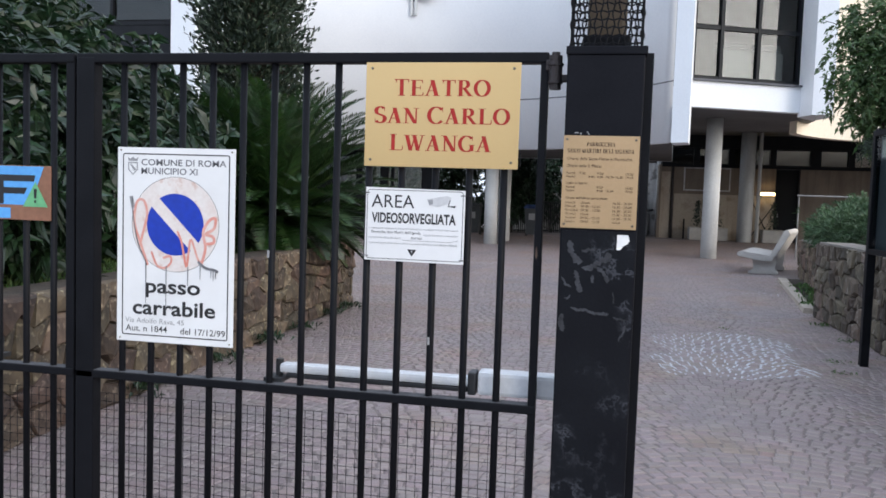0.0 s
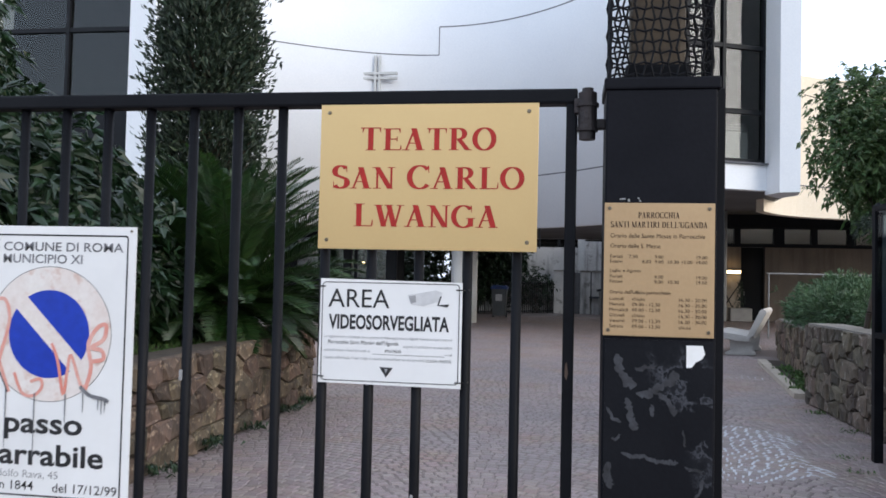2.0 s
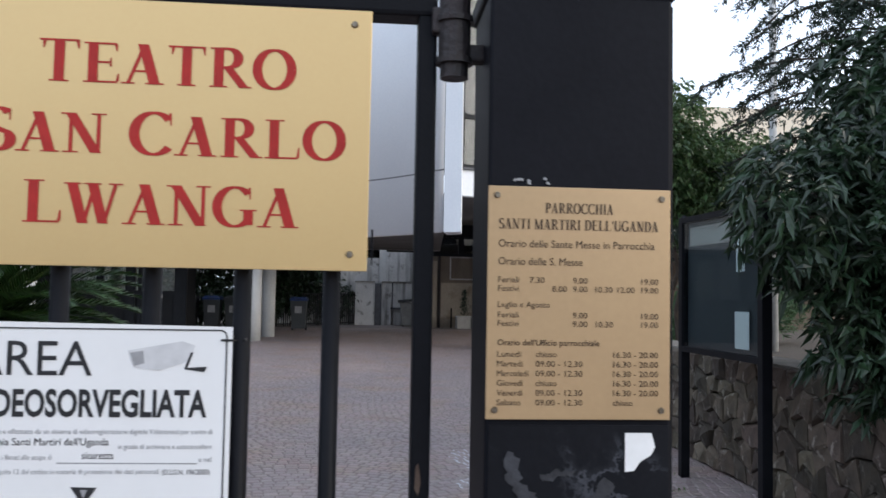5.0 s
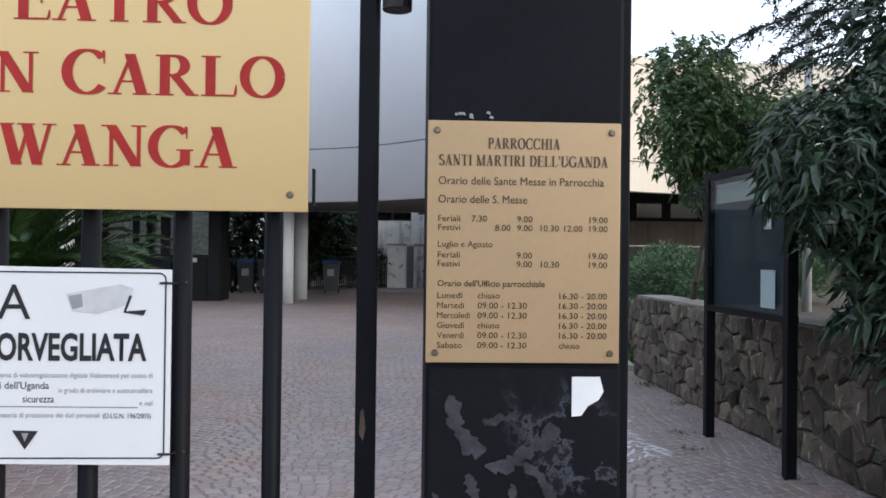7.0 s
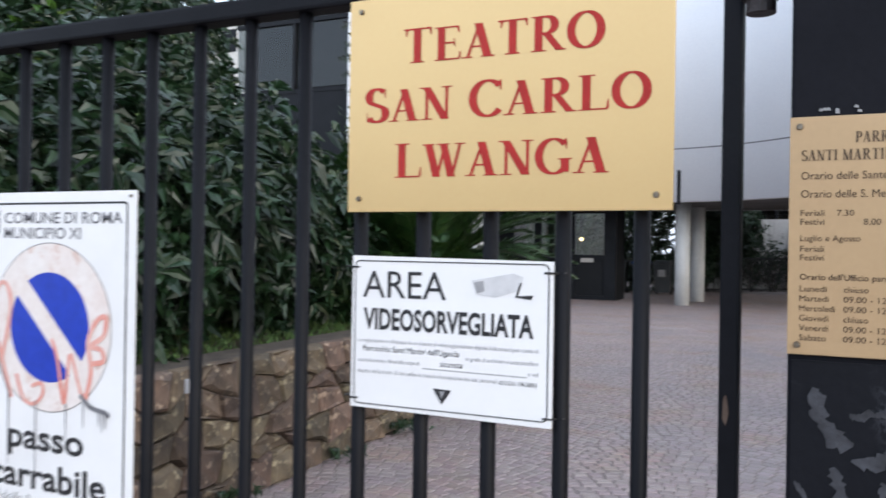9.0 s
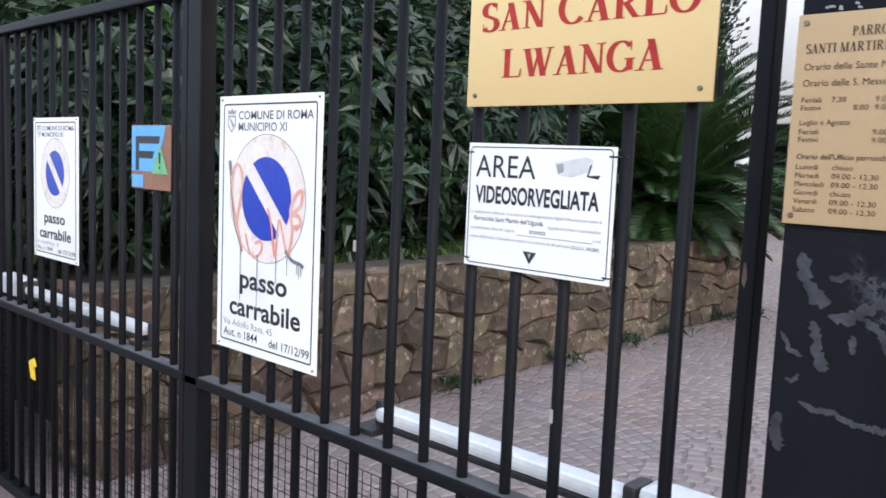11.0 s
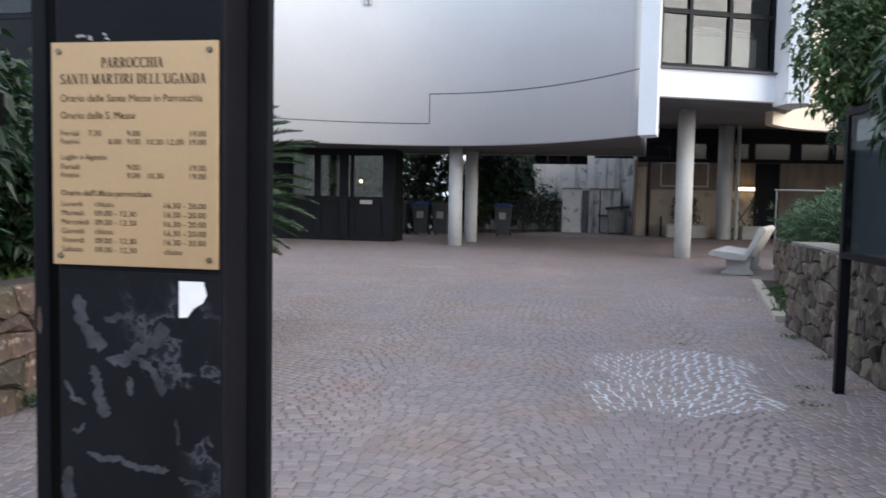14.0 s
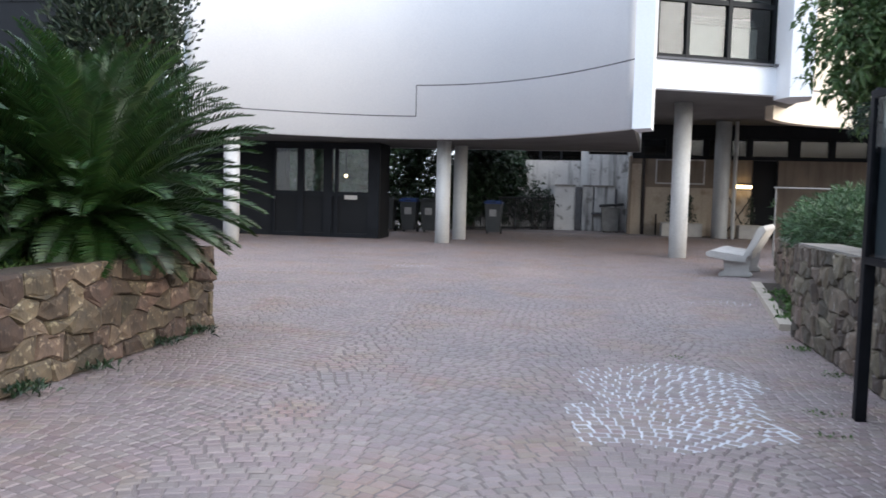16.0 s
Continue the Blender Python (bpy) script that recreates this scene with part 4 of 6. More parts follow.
def limb(bm, a, b, r0, r1, rng, n=5, wob=0.06):
    a, b = Vector(a), Vector(b)
    pts = [a.lerp(b, i / n) + Vector(rng.normal(0, wob, 3).tolist()) * (0 if i in (0, n) else 1) for i in range(n + 1)]
    for i in range(n):
        rod(bm, pts[i], pts[i + 1], r0 + (r1 - r0) * i / n, 7, r0 + (r1 - r0) * (i + 1) / n)
    return pts


def shrub(name, label, category, at, blobs, tips, per, length, width, material, seed, trunk_r=0.04, spread=0.9, droop=0.25, extra=None):
    """A shrub: stems to each blob and rosettes of leaves all through the blobs, thickest near their skin."""
    rng = np.random.RandomState(seed)
    t = thing(name, label, category, at)
    bm = ident()
    base = Vector(at)
    C, N = [], []
    tot = sum(b[3] * b[4] * b[5] for b in blobs)
    for x, y, z, rx, ry, rz in blobs:
        limb(bm, (base.x + rng.normal(0, 0.15), base.y + rng.normal(0, 0.15), base.z), (x, y, z), trunk_r, trunk_r * 0.35, rng)
        k = int(tips * rx * ry * rz / tot)
        for _ in range(k):
            u = rng.normal(size=3)
            u /= np.linalg.norm(u)
            rad = (rng.rand() ** 0.33) * (1 + 0.22 * noise.noise(Vector((u * 2.3).tolist()) + Vector((x, y, z))) + 0.12 * rng.normal())
            p = np.array([x + u[0] * rx * rad, y + u[1] * ry * rad, z + u[2] * rz * rad])
            if p[2] < at[2] + 0.03:
                continue
            C.append(p)
            nn = u + np.array([0, 0, 0.5]) + rng.normal(0, 0.35, 3)
            N.append(nn / np.linalg.norm(nn))
    for i in rng.choice(len(C), min(60, len(C)), replace=False):
        p = Vector(C[i].tolist())
        b = min(blobs, key=lambda q: (Vector(q[:3]) - p).length)
        limb(bm, b[:3], p, trunk_r * 0.3, trunk_r * 0.1, rng, 3, 0.03)
    tagged(part("stem", bm, BARK, t, "bare brown stem"), kind="stuff")
    P, D = rosettes(C, N, per, rng, spread)
    lf = leaf_cloud("foliage", P, D, length, width, material, rng, droop)
    tagged(under(lf, t), kind="stuff")
    if extra:
        k = rng.choice(len(C), extra[0], replace=False)
        top = sorted(k, key=lambda i: -C[i][2])[: extra[0] // 2]
        P, D = rosettes([C[i] for i in top], [np.array([0, 0, 1.0])] * len(top), 6, rng, 0.8)
        tagged(under(leaf_cloud("young_leaves", P, D, length, width, extra[1], rng, 0.05), t), kind="stuff")
    return t


for x, y, s in ((4.2, 33.7, 1.1), (6.3, 33.6, 1.0), (3.5, 33.75, 0.8)):
    t = pot(x, y, s)
    rng = np.random.RandomState(int(x * 10))
    P = [(x + rng.normal(0, 0.12) * (1 - h), y + rng.normal(0, 0.12) * (1 - h), 0.5 + h) for h in rng.rand(260)]
    lf = leaf_cloud("foliage", P, rng.normal(size=(260, 3)) + [0, 0, 1.2], 0.14, 0.035, CYPRESS, rng)
    tagged(under(lf, t), kind="stuff")


# ---- rubble walls ----
def stone_wall(name, label, a, b, height, thick, material, seed, cols, rows, cap=None, side=1):
    """A rubble wall from a to b in plan; its stones stand proud of a mortar core, on the side that faces the path and on both ends."""
    rng = np.random.RandomState(seed)
    a, b = Vector((*a, 0)), Vector((*b, 0))
    run = (b - a).length
    ux = (b - a).normalized()
    out = Vector((ux.y, -ux.x, 0)) * side
    t = thing(name, label, "wall", tuple(a), kind="structure")

    def core(off, z0, z1, material, nm, extra=0.0):
        bm = ident()
        p = [a - ux * extra - out * off, b + ux * extra - out * off, b + ux * extra - out * (thick - off), a - ux * extra - out * (thick - off)]
        plan(bm, [(v.x, v.y) for v in p], z0, z1)
        return part(nm, bm, material, t)
    core(0.03, -0.04, height - 0.02, MORTAR, "mortar")
    if cap:
        core(0.015, height - 0.02, height + 0.012, cap, "cap")

    def face(origin, along_v, normal, length, nc):
        grid = {}
        for j in range(rows + 1):
            for i in range(nc * 2 + 1):
                e = 0 if i in (0, nc * 2) else 1
                v = 0 if j in (0, rows) else 1
                grid[i, j] = ((i / (nc * 2) + e * max(-0.42, min(0.42, rng.normal(0, 0.3))) / (nc * 2)) * length, (j / rows + v * max(-0.4, min(0.4, rng.normal(0, 0.25))) / rows) * height)
        for j in range(rows):
            for i in range(-(j % 2), nc * 2, 2):
                i0, i1, i2 = max(i, 0), i + 1, min(i + 2, nc * 2)
                if i1 < 0 or i0 == i2:
                    continue
                ring = [grid[i0, j], grid[i1, j] if i0 < i1 < i2 else None, grid[i2, j], grid[i2, j + 1], grid[i1, j + 1] if i0 < i1 < i2 else None, grid[i0, j + 1]]
                ring = [Vector(p) for p in ring if p]
                c = sum(ring, Vector((0, 0))) / len(ring)
                n = len(ring)
                proud = 0.008 + 0.032 * rng.rand()
                V, F = [], []
                for k, (sc, d) in enumerate(((0.99, -0.04), (0.93 - 0.03 * rng.rand(), proud * 0.55), (0.66, proud))):
                    for p in ring:
                        q = c + (p - c) * (sc + (0.05 * rng.normal() if k else 0))
                        w = origin + along_v * q.x + Vector((0, 0, q.y)) + normal * (d + (rng.normal(0, 0.011) if k else 0))
                        V.append(w)
                for k in range(2):
                    for m in range(n):
                        F.append((k * n + m, k * n + (m + 1) % n, (k + 1) * n + (m + 1) % n, (k + 1) * n + m))
                cc = sum((V[2 * n + m] for m in range(n)), Vector()) / n + normal * rng.normal(0.004, 0.005)
                V.append(cc)
                for m in range(n):
                    F.append((2 * n + m, 2 * n + (m + 1) % n, 3 * n))
                mid = origin + along_v * c.x + Vector((0, 0, c.y))
                ob = raw("stone", [tuple(v - mid) for v in V], F, material)
                ob.location = mid
                under(ob, t)
    face(a, ux, out, run, cols)
    ec = max(1, round(cols * thick / run))
    face(b, -out, ux, thick, ec)
    face(a - out * thick, out, -ux, thick, ec)
    return t


stone_wall("stone_wall_west", "brown rubble stone planter wall with dark joints", (-3.02, 2.75), (-3.16, 9.9), 0.79, 0.42, STONE, 5, 25, 5)
stone_wall("stone_wall_west_end", "brown rubble stone planter wall return", (-3.58, 9.9), (-7.5, 9.98), 0.79, 0.4, STONE, 15, 14, 4, side=-1)
stone_wall("stone_wall_east", "grey brown rubble stone wall with a mortar top", (2.62, 11.2), (2.66, 3.2), 0.95, 0.42, STONER, 6, 33, 6, MORTARCAP)
stone_wall("stone_wall_garden", "low reddish rubble wall behind the bench", (3.76, 17.3), (2.95, 11.6), 0.76, 0.4, STONE, 7, 20, 3, MORTARCAP)
stone_wall("stone_wall_garden_back", "low reddish rubble wall behind the bench", (4.62, 19.4), (3.98, 17.3), 0.7, 0.4, STONE, 8, 8, 3, MORTARCAP)
bm = ident()
plan(bm, [(-9, 2.9), (-3.4, 2.9), (-3.5, 9.6), (-9, 9.7)], -0.04, 0.70)
solid("planter_soil_west", bm, SOIL, "dark soil of the raised bed", "soil", kind="structure")
bm = ident()
plan(bm, [(3.0, 3.2), (12, 3.2), (12, 19.4), (5.0, 19.4), (4.2, 17.3), (3.9, 16.4), (3.3, 11.4), (3.05, 11.2)], -0.04, 0.72)
solid("planter_soil_east", bm, SOIL, "dark soil of the raised bed", "soil", kind="structure")

# kerb and weeds
bm = ident()
plan(bm, [(2.56, 11.5), (2.70, 11.5), (3.30, 16.2), (3.16, 16.25)], -0.04, 0.07)
solid("kerb", bm, KERB, "pale travertine kerb edging a weedy strip", "kerb", kind="structure")
bm = ident()
plan(bm, [(2.7, 11.5), (2.98, 11.5), (3.6, 16.3), (3.3, 16.3)], -0.04, 0.05)
solid("verge", bm, SOIL, "strip of soil behind the kerb", "soil", kind="structure")


def tuft(x, y, z, n, s, seed, material=GRASS, name="weeds", spread=0.1):
    rng = np.random.RandomState(seed)
    P = np.column_stack([rng.normal(x, spread, n), rng.normal(y, spread, n), np.full(n, z)])
    D = rng.normal(0, 0.55, (n, 3)) + [0, 0, 1]
    ob = leaf_cloud(name, P, D, s, s * 0.22, material, rng, 0.3)
    return tagged(ob, "small green weeds in a joint", "weeds", kind="stuff")


k = 0
for x, y, n, s in ((3.05, 12.6, 160, 0.14), (3.2, 13.6, 120, 0.14), (3.3, 14.6, 90, 0.12), (2.9, 11.9, 120, 0.16), (1.95, 7.35, 24, 0.05), (2.5, 10.3, 40, 0.07), (2.5, 9.2, 30, 0.06), (2.05, 7.9, 24, 0.05), (1.3, 9.6, 20, 0.04)):
    k += 1
    tuft(x, y, 0.0 if s < 0.1 else 0.05, n, s, k, spread=0.05 if s < 0.1 else 0.12)
for x, y, z, n in ((-3.05, 9.35, 0.02, 90), (-3.03, 8.75, 0.02, 60), (-2.98, 6.9, 0.05, 90), (-2.95, 6.0, 0.03, 50), (-2.95, 4.9, 0.06, 60), (-2.97, 7.7, 0.02, 40)):
    k += 1
    tuft(x, y, z, n, 0.10, k, LEAF, "weeds", 0.07)

# ---- planting ----
rng = np.random.RandomState(61)
P = np.column_stack([rng.uniform(-5.6, -3.5, 5200), rng.uniform(4.2, 9.0, 5200), np.full(5200, 0.70)])
lawn = leaf_cloud("grass", P, rng.normal(0, 0.4, (5200, 3)) + [0, 0, 1], 0.09, 0.012, GRASS, rng, 0.2)
tagged(lawn, "short green grass under the hedge", "grass", kind="stuff")
shrub("laurel_hedge", "dense dark green glossy laurel hedge in the raised bed", "hedge", (-4.6, 5.6, 0.68),
      [(-4.3, 3.6, 1.5, 0.85, 1.0, 0.95), (-4.2, 4.8, 1.6, 0.85, 1.0, 1.0), (-4.2, 6.0, 1.75, 0.85, 0.9, 0.85), (-4.5, 7.2, 1.5, 0.85, 0.9, 0.9), (-5.6, 5.0, 2.0, 1.2, 1.6, 1.3), (-5.8, 7.4, 1.9, 1.1, 1.2, 1.2), (-5.9, 3.4, 2.2, 1.0, 1.0, 1.5), (-6.9, 5.5, 2.6, 1.0, 2.2, 1.5), (-4.6, 8.2, 1.0, 0.9, 0.9, 0.35), (-5.6, 9.0, 1.0, 1.2, 0.6, 0.4)],
      9000, 8, 0.165, 0.066, LEAF, 11, 0.035, 0.95, 0.3, (150, LEAFNEW))
shrub("hedge_tree", "tall leafy dark green laurel behind the hedge", "tree", (-6.6, 6.2, 0.68),
      [(-6.4, 5.8, 3.2, 0.9, 0.9, 0.9), (-7.4, 6.6, 3.6, 1.1, 1.1, 1.1), (-7.2, 4.4, 3.5, 1.1, 1.1, 1.2), (-6.5, 7.7, 3.2, 0.9, 0.9, 1.3), (-7.3, 8.4, 3.6, 1.0, 0.9, 1.2)], 3800, 8, 0.15, 0.052, LEAF, 12, 0.06, 0.95, 0.3, (80, LEAFNEW))


def sago(x, y, z, seed):
    rng = np.random.RandomState(seed)
    t = thing("sago_palm", "dense sago palm with arching feathery fronds in the raised bed", "palm", (x, y, z))
    bm = ident()
    for i in range(5):
        rod(bm, (x, y, z + i * 0.09), (x, y, z + i * 0.09 + 0.1), 0.17 + 0.02 * (i % 2), 12, 0.15)
    part("trunk", bm, PALMBARK, t)
    V, F = [], []
    for i in range(200):
        az = i * 2.39996 + rng.normal(0, 0.12)
        lift = radians(88 - 106 * (i / 200) ** 1.1 + rng.normal(0, 4))
        length = (1.58 + 0.2 * rng.rand()) * (1 - 0.44 * max(0, i / 200 - 0.45) / 0.55)
        dirv = np.array([math.cos(az), math.sin(az), 0])
        sidev = np.array([-math.sin(az), math.cos(az), 0])
        n = 70
        p = np.array([x, y, z + 0.36]) + dirv * 0.08
        a = lift
        seg = length / n
        for k in range(n):
            a2 = a - (0.50 + 0.24 * rng.rand()) * seg * (0.35 + 1.1 * k / n)
            d = dirv * math.cos(a2) + np.array([0, 0, 1]) * math.sin(a2)
            upv = -dirv * math.sin(a2) + np.array([0, 0, 1]) * math.cos(a2)
            q = p + d * seg
            a = a2
            b = len(V)
            w = 0.006 * (1 - 0.7 * k / n)
            V += [tuple(p - sidev * w), tuple(p + sidev * w), tuple(q + sidev * w), tuple(q - sidev * w)]
            F.append((b, b + 1, b + 2, b + 3))
            if k > 4:
                f = (k - 4) / (n - 4)
                ll = 0.20 * math.sin(math.pi * min(1, 0.12 + 0.86 * f)) ** 0.6 + 0.02
                for sgn in (-1, 1):
                    ld = sidev * sgn * 0.82 + d * 0.62 + upv * (0.25 + rng.normal(0, 0.06))
                    ld /= np.linalg.norm(ld)
                    tip = p + ld * ll
                    m = p + ld * ll * 0.5 + upv * 0.008
                    hw = d * 0.0115
                    b = len(V)
                    V += [tuple(p), tuple(m + hw), tuple(tip), tuple(m - hw)]
                    F.append((b, b + 1, b + 2, b + 3))
            p = q
    tagged(under(raw("fronds", V, F, PALM), t), kind="stuff")
    return t


sago(-3.74, 8.75, 0.72, 21)
sago(-5.0, 8.9, 0.70, 22)


def conifer(name, label, x, y, z0, z1, r, n, material, seed, length=0.16, width=0.05):
    """A dense upright conifer: trunk, short limbs and thousands of small sprays with gaps between the clumps."""
    rng = np.random.RandomState(seed)
    t = thing(name, label, "tree", (x, y, 0))
    bm = ident()
    limb(bm, (x, y, 0), (x, y, z1 - 0.3), 0.14, 0.03, rng, 8, 0.03)
    P, D = [], []
    clumps = int(n / 26)
    for _ in range(clumps):
        h = rng.rand() ** 0.8
        zz = z0 + (z1 - z0) * h
        rr = r * (min(1, (1 - h) * 2.2) ** 0.55) * (0.25 + 0.8 * rng.rand() ** 0.5)
        az = rng.rand() * 2 * math.pi
        c = np.array([x + math.cos(az) * rr, y + math.sin(az) * rr, zz])
        if rng.rand() < 0.2:
            limb(bm, (x, y, max(0.3, zz - 0.5)), c.tolist(), 0.03, 0.008, rng, 3, 0.02)
        P.append(c + rng.normal(0, 0.13, (26, 3)))
        D.append(np.array([math.cos(az), math.sin(az), 0.9]) + rng.normal(0, 0.6, (26, 3)))
    part("trunk", bm, BARK, t)
    P, D = np.concatenate(P), np.concatenate(D)
    tagged(under(leaf_cloud("foliage", P, D, length, width, material, rng, 0.0), t), kind="stuff")
    return t


conifer("cypress", "dark green dense cypress in front of the white building", -5.68, 12.3, 0.7, 8.0, 0.70, 42000, CYPRESS, 31, 0.12, 0.045)

shrub("juniper_bush", "spreading feathery green juniper over the garden wall", "shrub", (4.3, 14.5, 0.70),
      [(3.95, 13.4, 1.02, 0.8, 0.9, 0.34), (4.4, 14.8, 1.15, 0.9, 0.9, 0.36), (4.1, 12.2, 0.95, 0.6, 0.6, 0.26), (5.6, 14.2, 1.25, 1.0, 1.0, 0.42), (3.75, 14.6, 0.98, 0.5, 0.8, 0.28), (4.6, 16.2, 1.2, 0.7, 0.8, 0.4)], 5600, 8, 0.12, 0.018, JUNIPER, 41, 0.025, 0.55, 0.12)
shrub("oleander_bush", "tall dark broadleaf shrub leaning over the notice board", "shrub", (3.6, 6.3, 0.72),
      [(2.9, 5.85, 1.25, 0.4, 0.4, 0.45), (2.42, 6.1, 1.95, 0.55, 0.45, 0.5), (3.3, 6.0, 1.5, 0.62, 0.62, 0.7), (2.8, 5.95, 1.15, 0.5, 0.45, 0.42), (3.5, 6.4, 2.2, 0.65, 0.7, 0.75), (2.75, 5.95, 1.65, 0.5, 0.45, 0.5), (4.2, 6.0, 2.4, 0.9, 0.9, 1.2), (2.9, 6.2, 2.35, 0.5, 0.5, 0.45), (4.4, 7.4, 2.2, 0.9, 0.8, 1.2), (4.2, 4.8, 1.9, 0.8, 0.8, 1.1), (4.6, 6.6, 3.4, 1.1, 1.1, 0.9), (3.4, 6.6, 2.9, 0.6, 0.6, 0.5)],
      10500, 7, 0.135, 0.042, OLEANDER, 42, 0.035, 0.95, 0.4)
shrub("young_tree", "slender light green garden tree behind the wall", "tree", (3.1, 10.2, 0.72),
      [(2.8, 10.0, 2.85, 0.5, 0.5, 0.6), (2.95, 10.2, 3.4, 0.55, 0.5, 0.42), (3.35, 10.3, 2.75, 0.6, 0.6, 0.6), (3.9, 10.4, 2.7, 0.6, 0.6, 0.7), (3.1, 10.1, 2.3, 0.4, 0.4, 0.4)], 2700, 7, 0.085, 0.036, BRIGHTLEAF, 43, 0.035, 0.95, 0.35)


def cedar(x, y, z0, z1, seed):
    """A conifer with tiers of level boughs that droop at their ends and carry short needled twigs."""
    rng = np.random.RandomState(seed)
    t = thing("cedar", "dark conifer with level drooping boughs behind the notice board", "tree", (x, y, z0))
    bm = ident()
    limb(bm, (x, y, z0), (x, y, z1), 0.13, 0.03, rng, 9, 0.03)
    part("trunk", bm, BARK, t)
    P, D = [], []
    bm = ident()
    tier, k = z0 + 1.5, 0
    while tier < z1 - 0.3:
        for m in range(7):
            az = k * 0.55 + m * 2 * math.pi / 7 + rng.normal(0, 0.15)
            reach = (2.1 - 1.5 * ((tier - z0) / (z1 - z0)) ** 1.6) * (0.75 + 0.35 * rng.rand())
            out = np.array([math.cos(az), math.sin(az), 0])
            side = np.array([-math.sin(az), math.cos(az), 0])
            pts = [np.array([x, y, tier]) + out * reach * f + np.array([0, 0, 0.16 * math.sin(f * 2.4) - 0.30 * f * f]) for f in np.linspace(0, 1, 9)]
            tube(bm, [p.tolist() for p in pts], 0.011, 5)
            for n in range(26):
                f = 0.22 + 0.78 * rng.rand()
                i = min(7, int(f * 8))
                a = pts[i] + (pts[i + 1] - pts[i]) * (f * 8 - i)
                sgn = 1 if n % 2 else -1
                ln = (0.30 + 0.12 * rng.rand()) * (1.15 - 0.75 * f)
                d = side * sgn * 0.85 + out * 0.55 + np.array([0, 0, -0.22 + 0.1 * rng.normal()])
                for w in np.linspace(0, 1, 7):
                    c = a + d * ln * w + np.array([0, 0, -0.10 * w * w])
                    P.append(c + rng.normal(0, 0.008, (5, 3)))
                    D.append(d * 0.7 + rng.normal(0, 0.55, (5, 3)))
        tier += 0.32
        k += 1
    tagged(part("bough", bm, BARK, t, "level boughs"), kind="stuff")
    lf = leaf_cloud("foliage", np.concatenate(P), np.concatenate(D), 0.06, 0.014, CYPRESS, rng, 0.1)
    tagged(under(lf, t), kind="stuff")


cedar(4.3, 8.1, 0.7, 6.6, 44)
# trees beyond the buildings
for i, (x, y, s) in enumerate(((-6.5, 33.5, 1.0), (-4.2, 34.5, 0.9), (-3.4, 35.4, 0.75), (-9.0, 33.0, 1.1), (-7.9, 30.6, 0.95), (-10.4, 31.4, 1.1), (-12.6, 32.0, 1.2), (-4.0, 33.9, 0.8))):
    shrub("yard_tree", "bushy dark green tree behind the yard fence", "tree", (x, y, -0.04), [(x, y, 1.9 * s, 1.3 * s, 0.9, 1.3 * s), (x + 0.5, y, 3.2 * s, 1.2 * s, 0.9, 1.2 * s)], 1000, 7, 0.22, 0.08, JUNIPER if y < 32.5 else LEAF, 50 + i, 0.07)
for x, y in ((-7.2, 31.6), (-5.0, 32.4), (-9.6, 31.0)):
    shrub("yard_bush", "low dark bush behind the bins", "shrub", (x, y, -0.04), [(x - 0.5, y, 0.8, 0.9, 0.5, 0.8), (x + 0.6, y, 0.7, 0.9, 0.5, 0.7)], 420, 6, 0.2, 0.08, LEAF, 70)
shrub("yard_ivy", "low green bush along the yard wall", "shrub", (-1.5, 36.0, -0.04), [(-1.6, 35.9, 1.1, 0.7, 0.3, 0.9), (-2.6, 35.8, 1.3, 0.7, 0.3, 1.1)], 300, 6, 0.18, 0.06, LEAF, 58)


# far houses
def house(x0, x1, y, z1, floors, n):
    t = thing("apartment_building", "pale apartment building with rows of windows in the distance", "building", ((x0 + x1) / 2, y, 0))
    bm = ident()
    box(bm, x0, x1, y, y + 10, -0.05, z1)
    part("wall", bm, FARWALL, t)
    bm = ident()
    box(bm, x0 - 0.4, x1 + 0.4, y - 0.4, y + 10.4, z1, z1 + 0.3)
    part("roof", bm, COLUMN, t)
    for j in range(floors):
        for i in range(n):
            x = x0 + (i + 0.5) * (x1 - x0) / n
            z = 1.4 + j * 3.2
            bm = ident()
            box(bm, x - 0.55, x + 0.55, y - 0.03, y + 0.02, z, z + 1.5)
            part("window", bm, FRAME, t)
            if i % 2:
                bm = ident()
                box(bm, x - 1.1, x + 1.1, y - 1.0, y, z - 0.4, z - 0.25)
                box(bm, x - 1.1, x + 1.1, y - 1.0, y - 0.92, z - 0.25, z + 0.6)
                part("balcony", bm, COLUMN, t)
    return t


house(14, 34, 36, 8.5, 2, 6)
# unseen wall behind the camera, added to block low sky and darken reflections
bm = ident()
box(bm, -60, 60, -40, -32, -0.05, 7)
solid("wall_south", bm, FARWALL, "plain pale wall added unseen across the street to dim reflections", "wall", kind="structure")
house(-45, -14, 44, 17, 5, 8)

lamp_post = thing("lamp_post", "slim grey lamp post rising among the trees", "lamp post", (5.15, 12.0, 0.7))
bm = ident()
rod(bm, (5.15, 12.0, 0.68), (5.15, 12.0, 6.8), 0.06, 12, 0.045)
part("pole", bm, COLUMN, lamp_post, smooth=True)
bm = ident()
box(bm, 4.75, 5.25, 11.9, 12.1, 6.8, 6.92, 0.04)
part("lamp_head", bm, COLUMN, lamp_post)

# ---- notice board ----
board = thing("notice_board", "black metal notice board on two posts with papers behind glass", "notice board", (2.28, 7.2, 0))
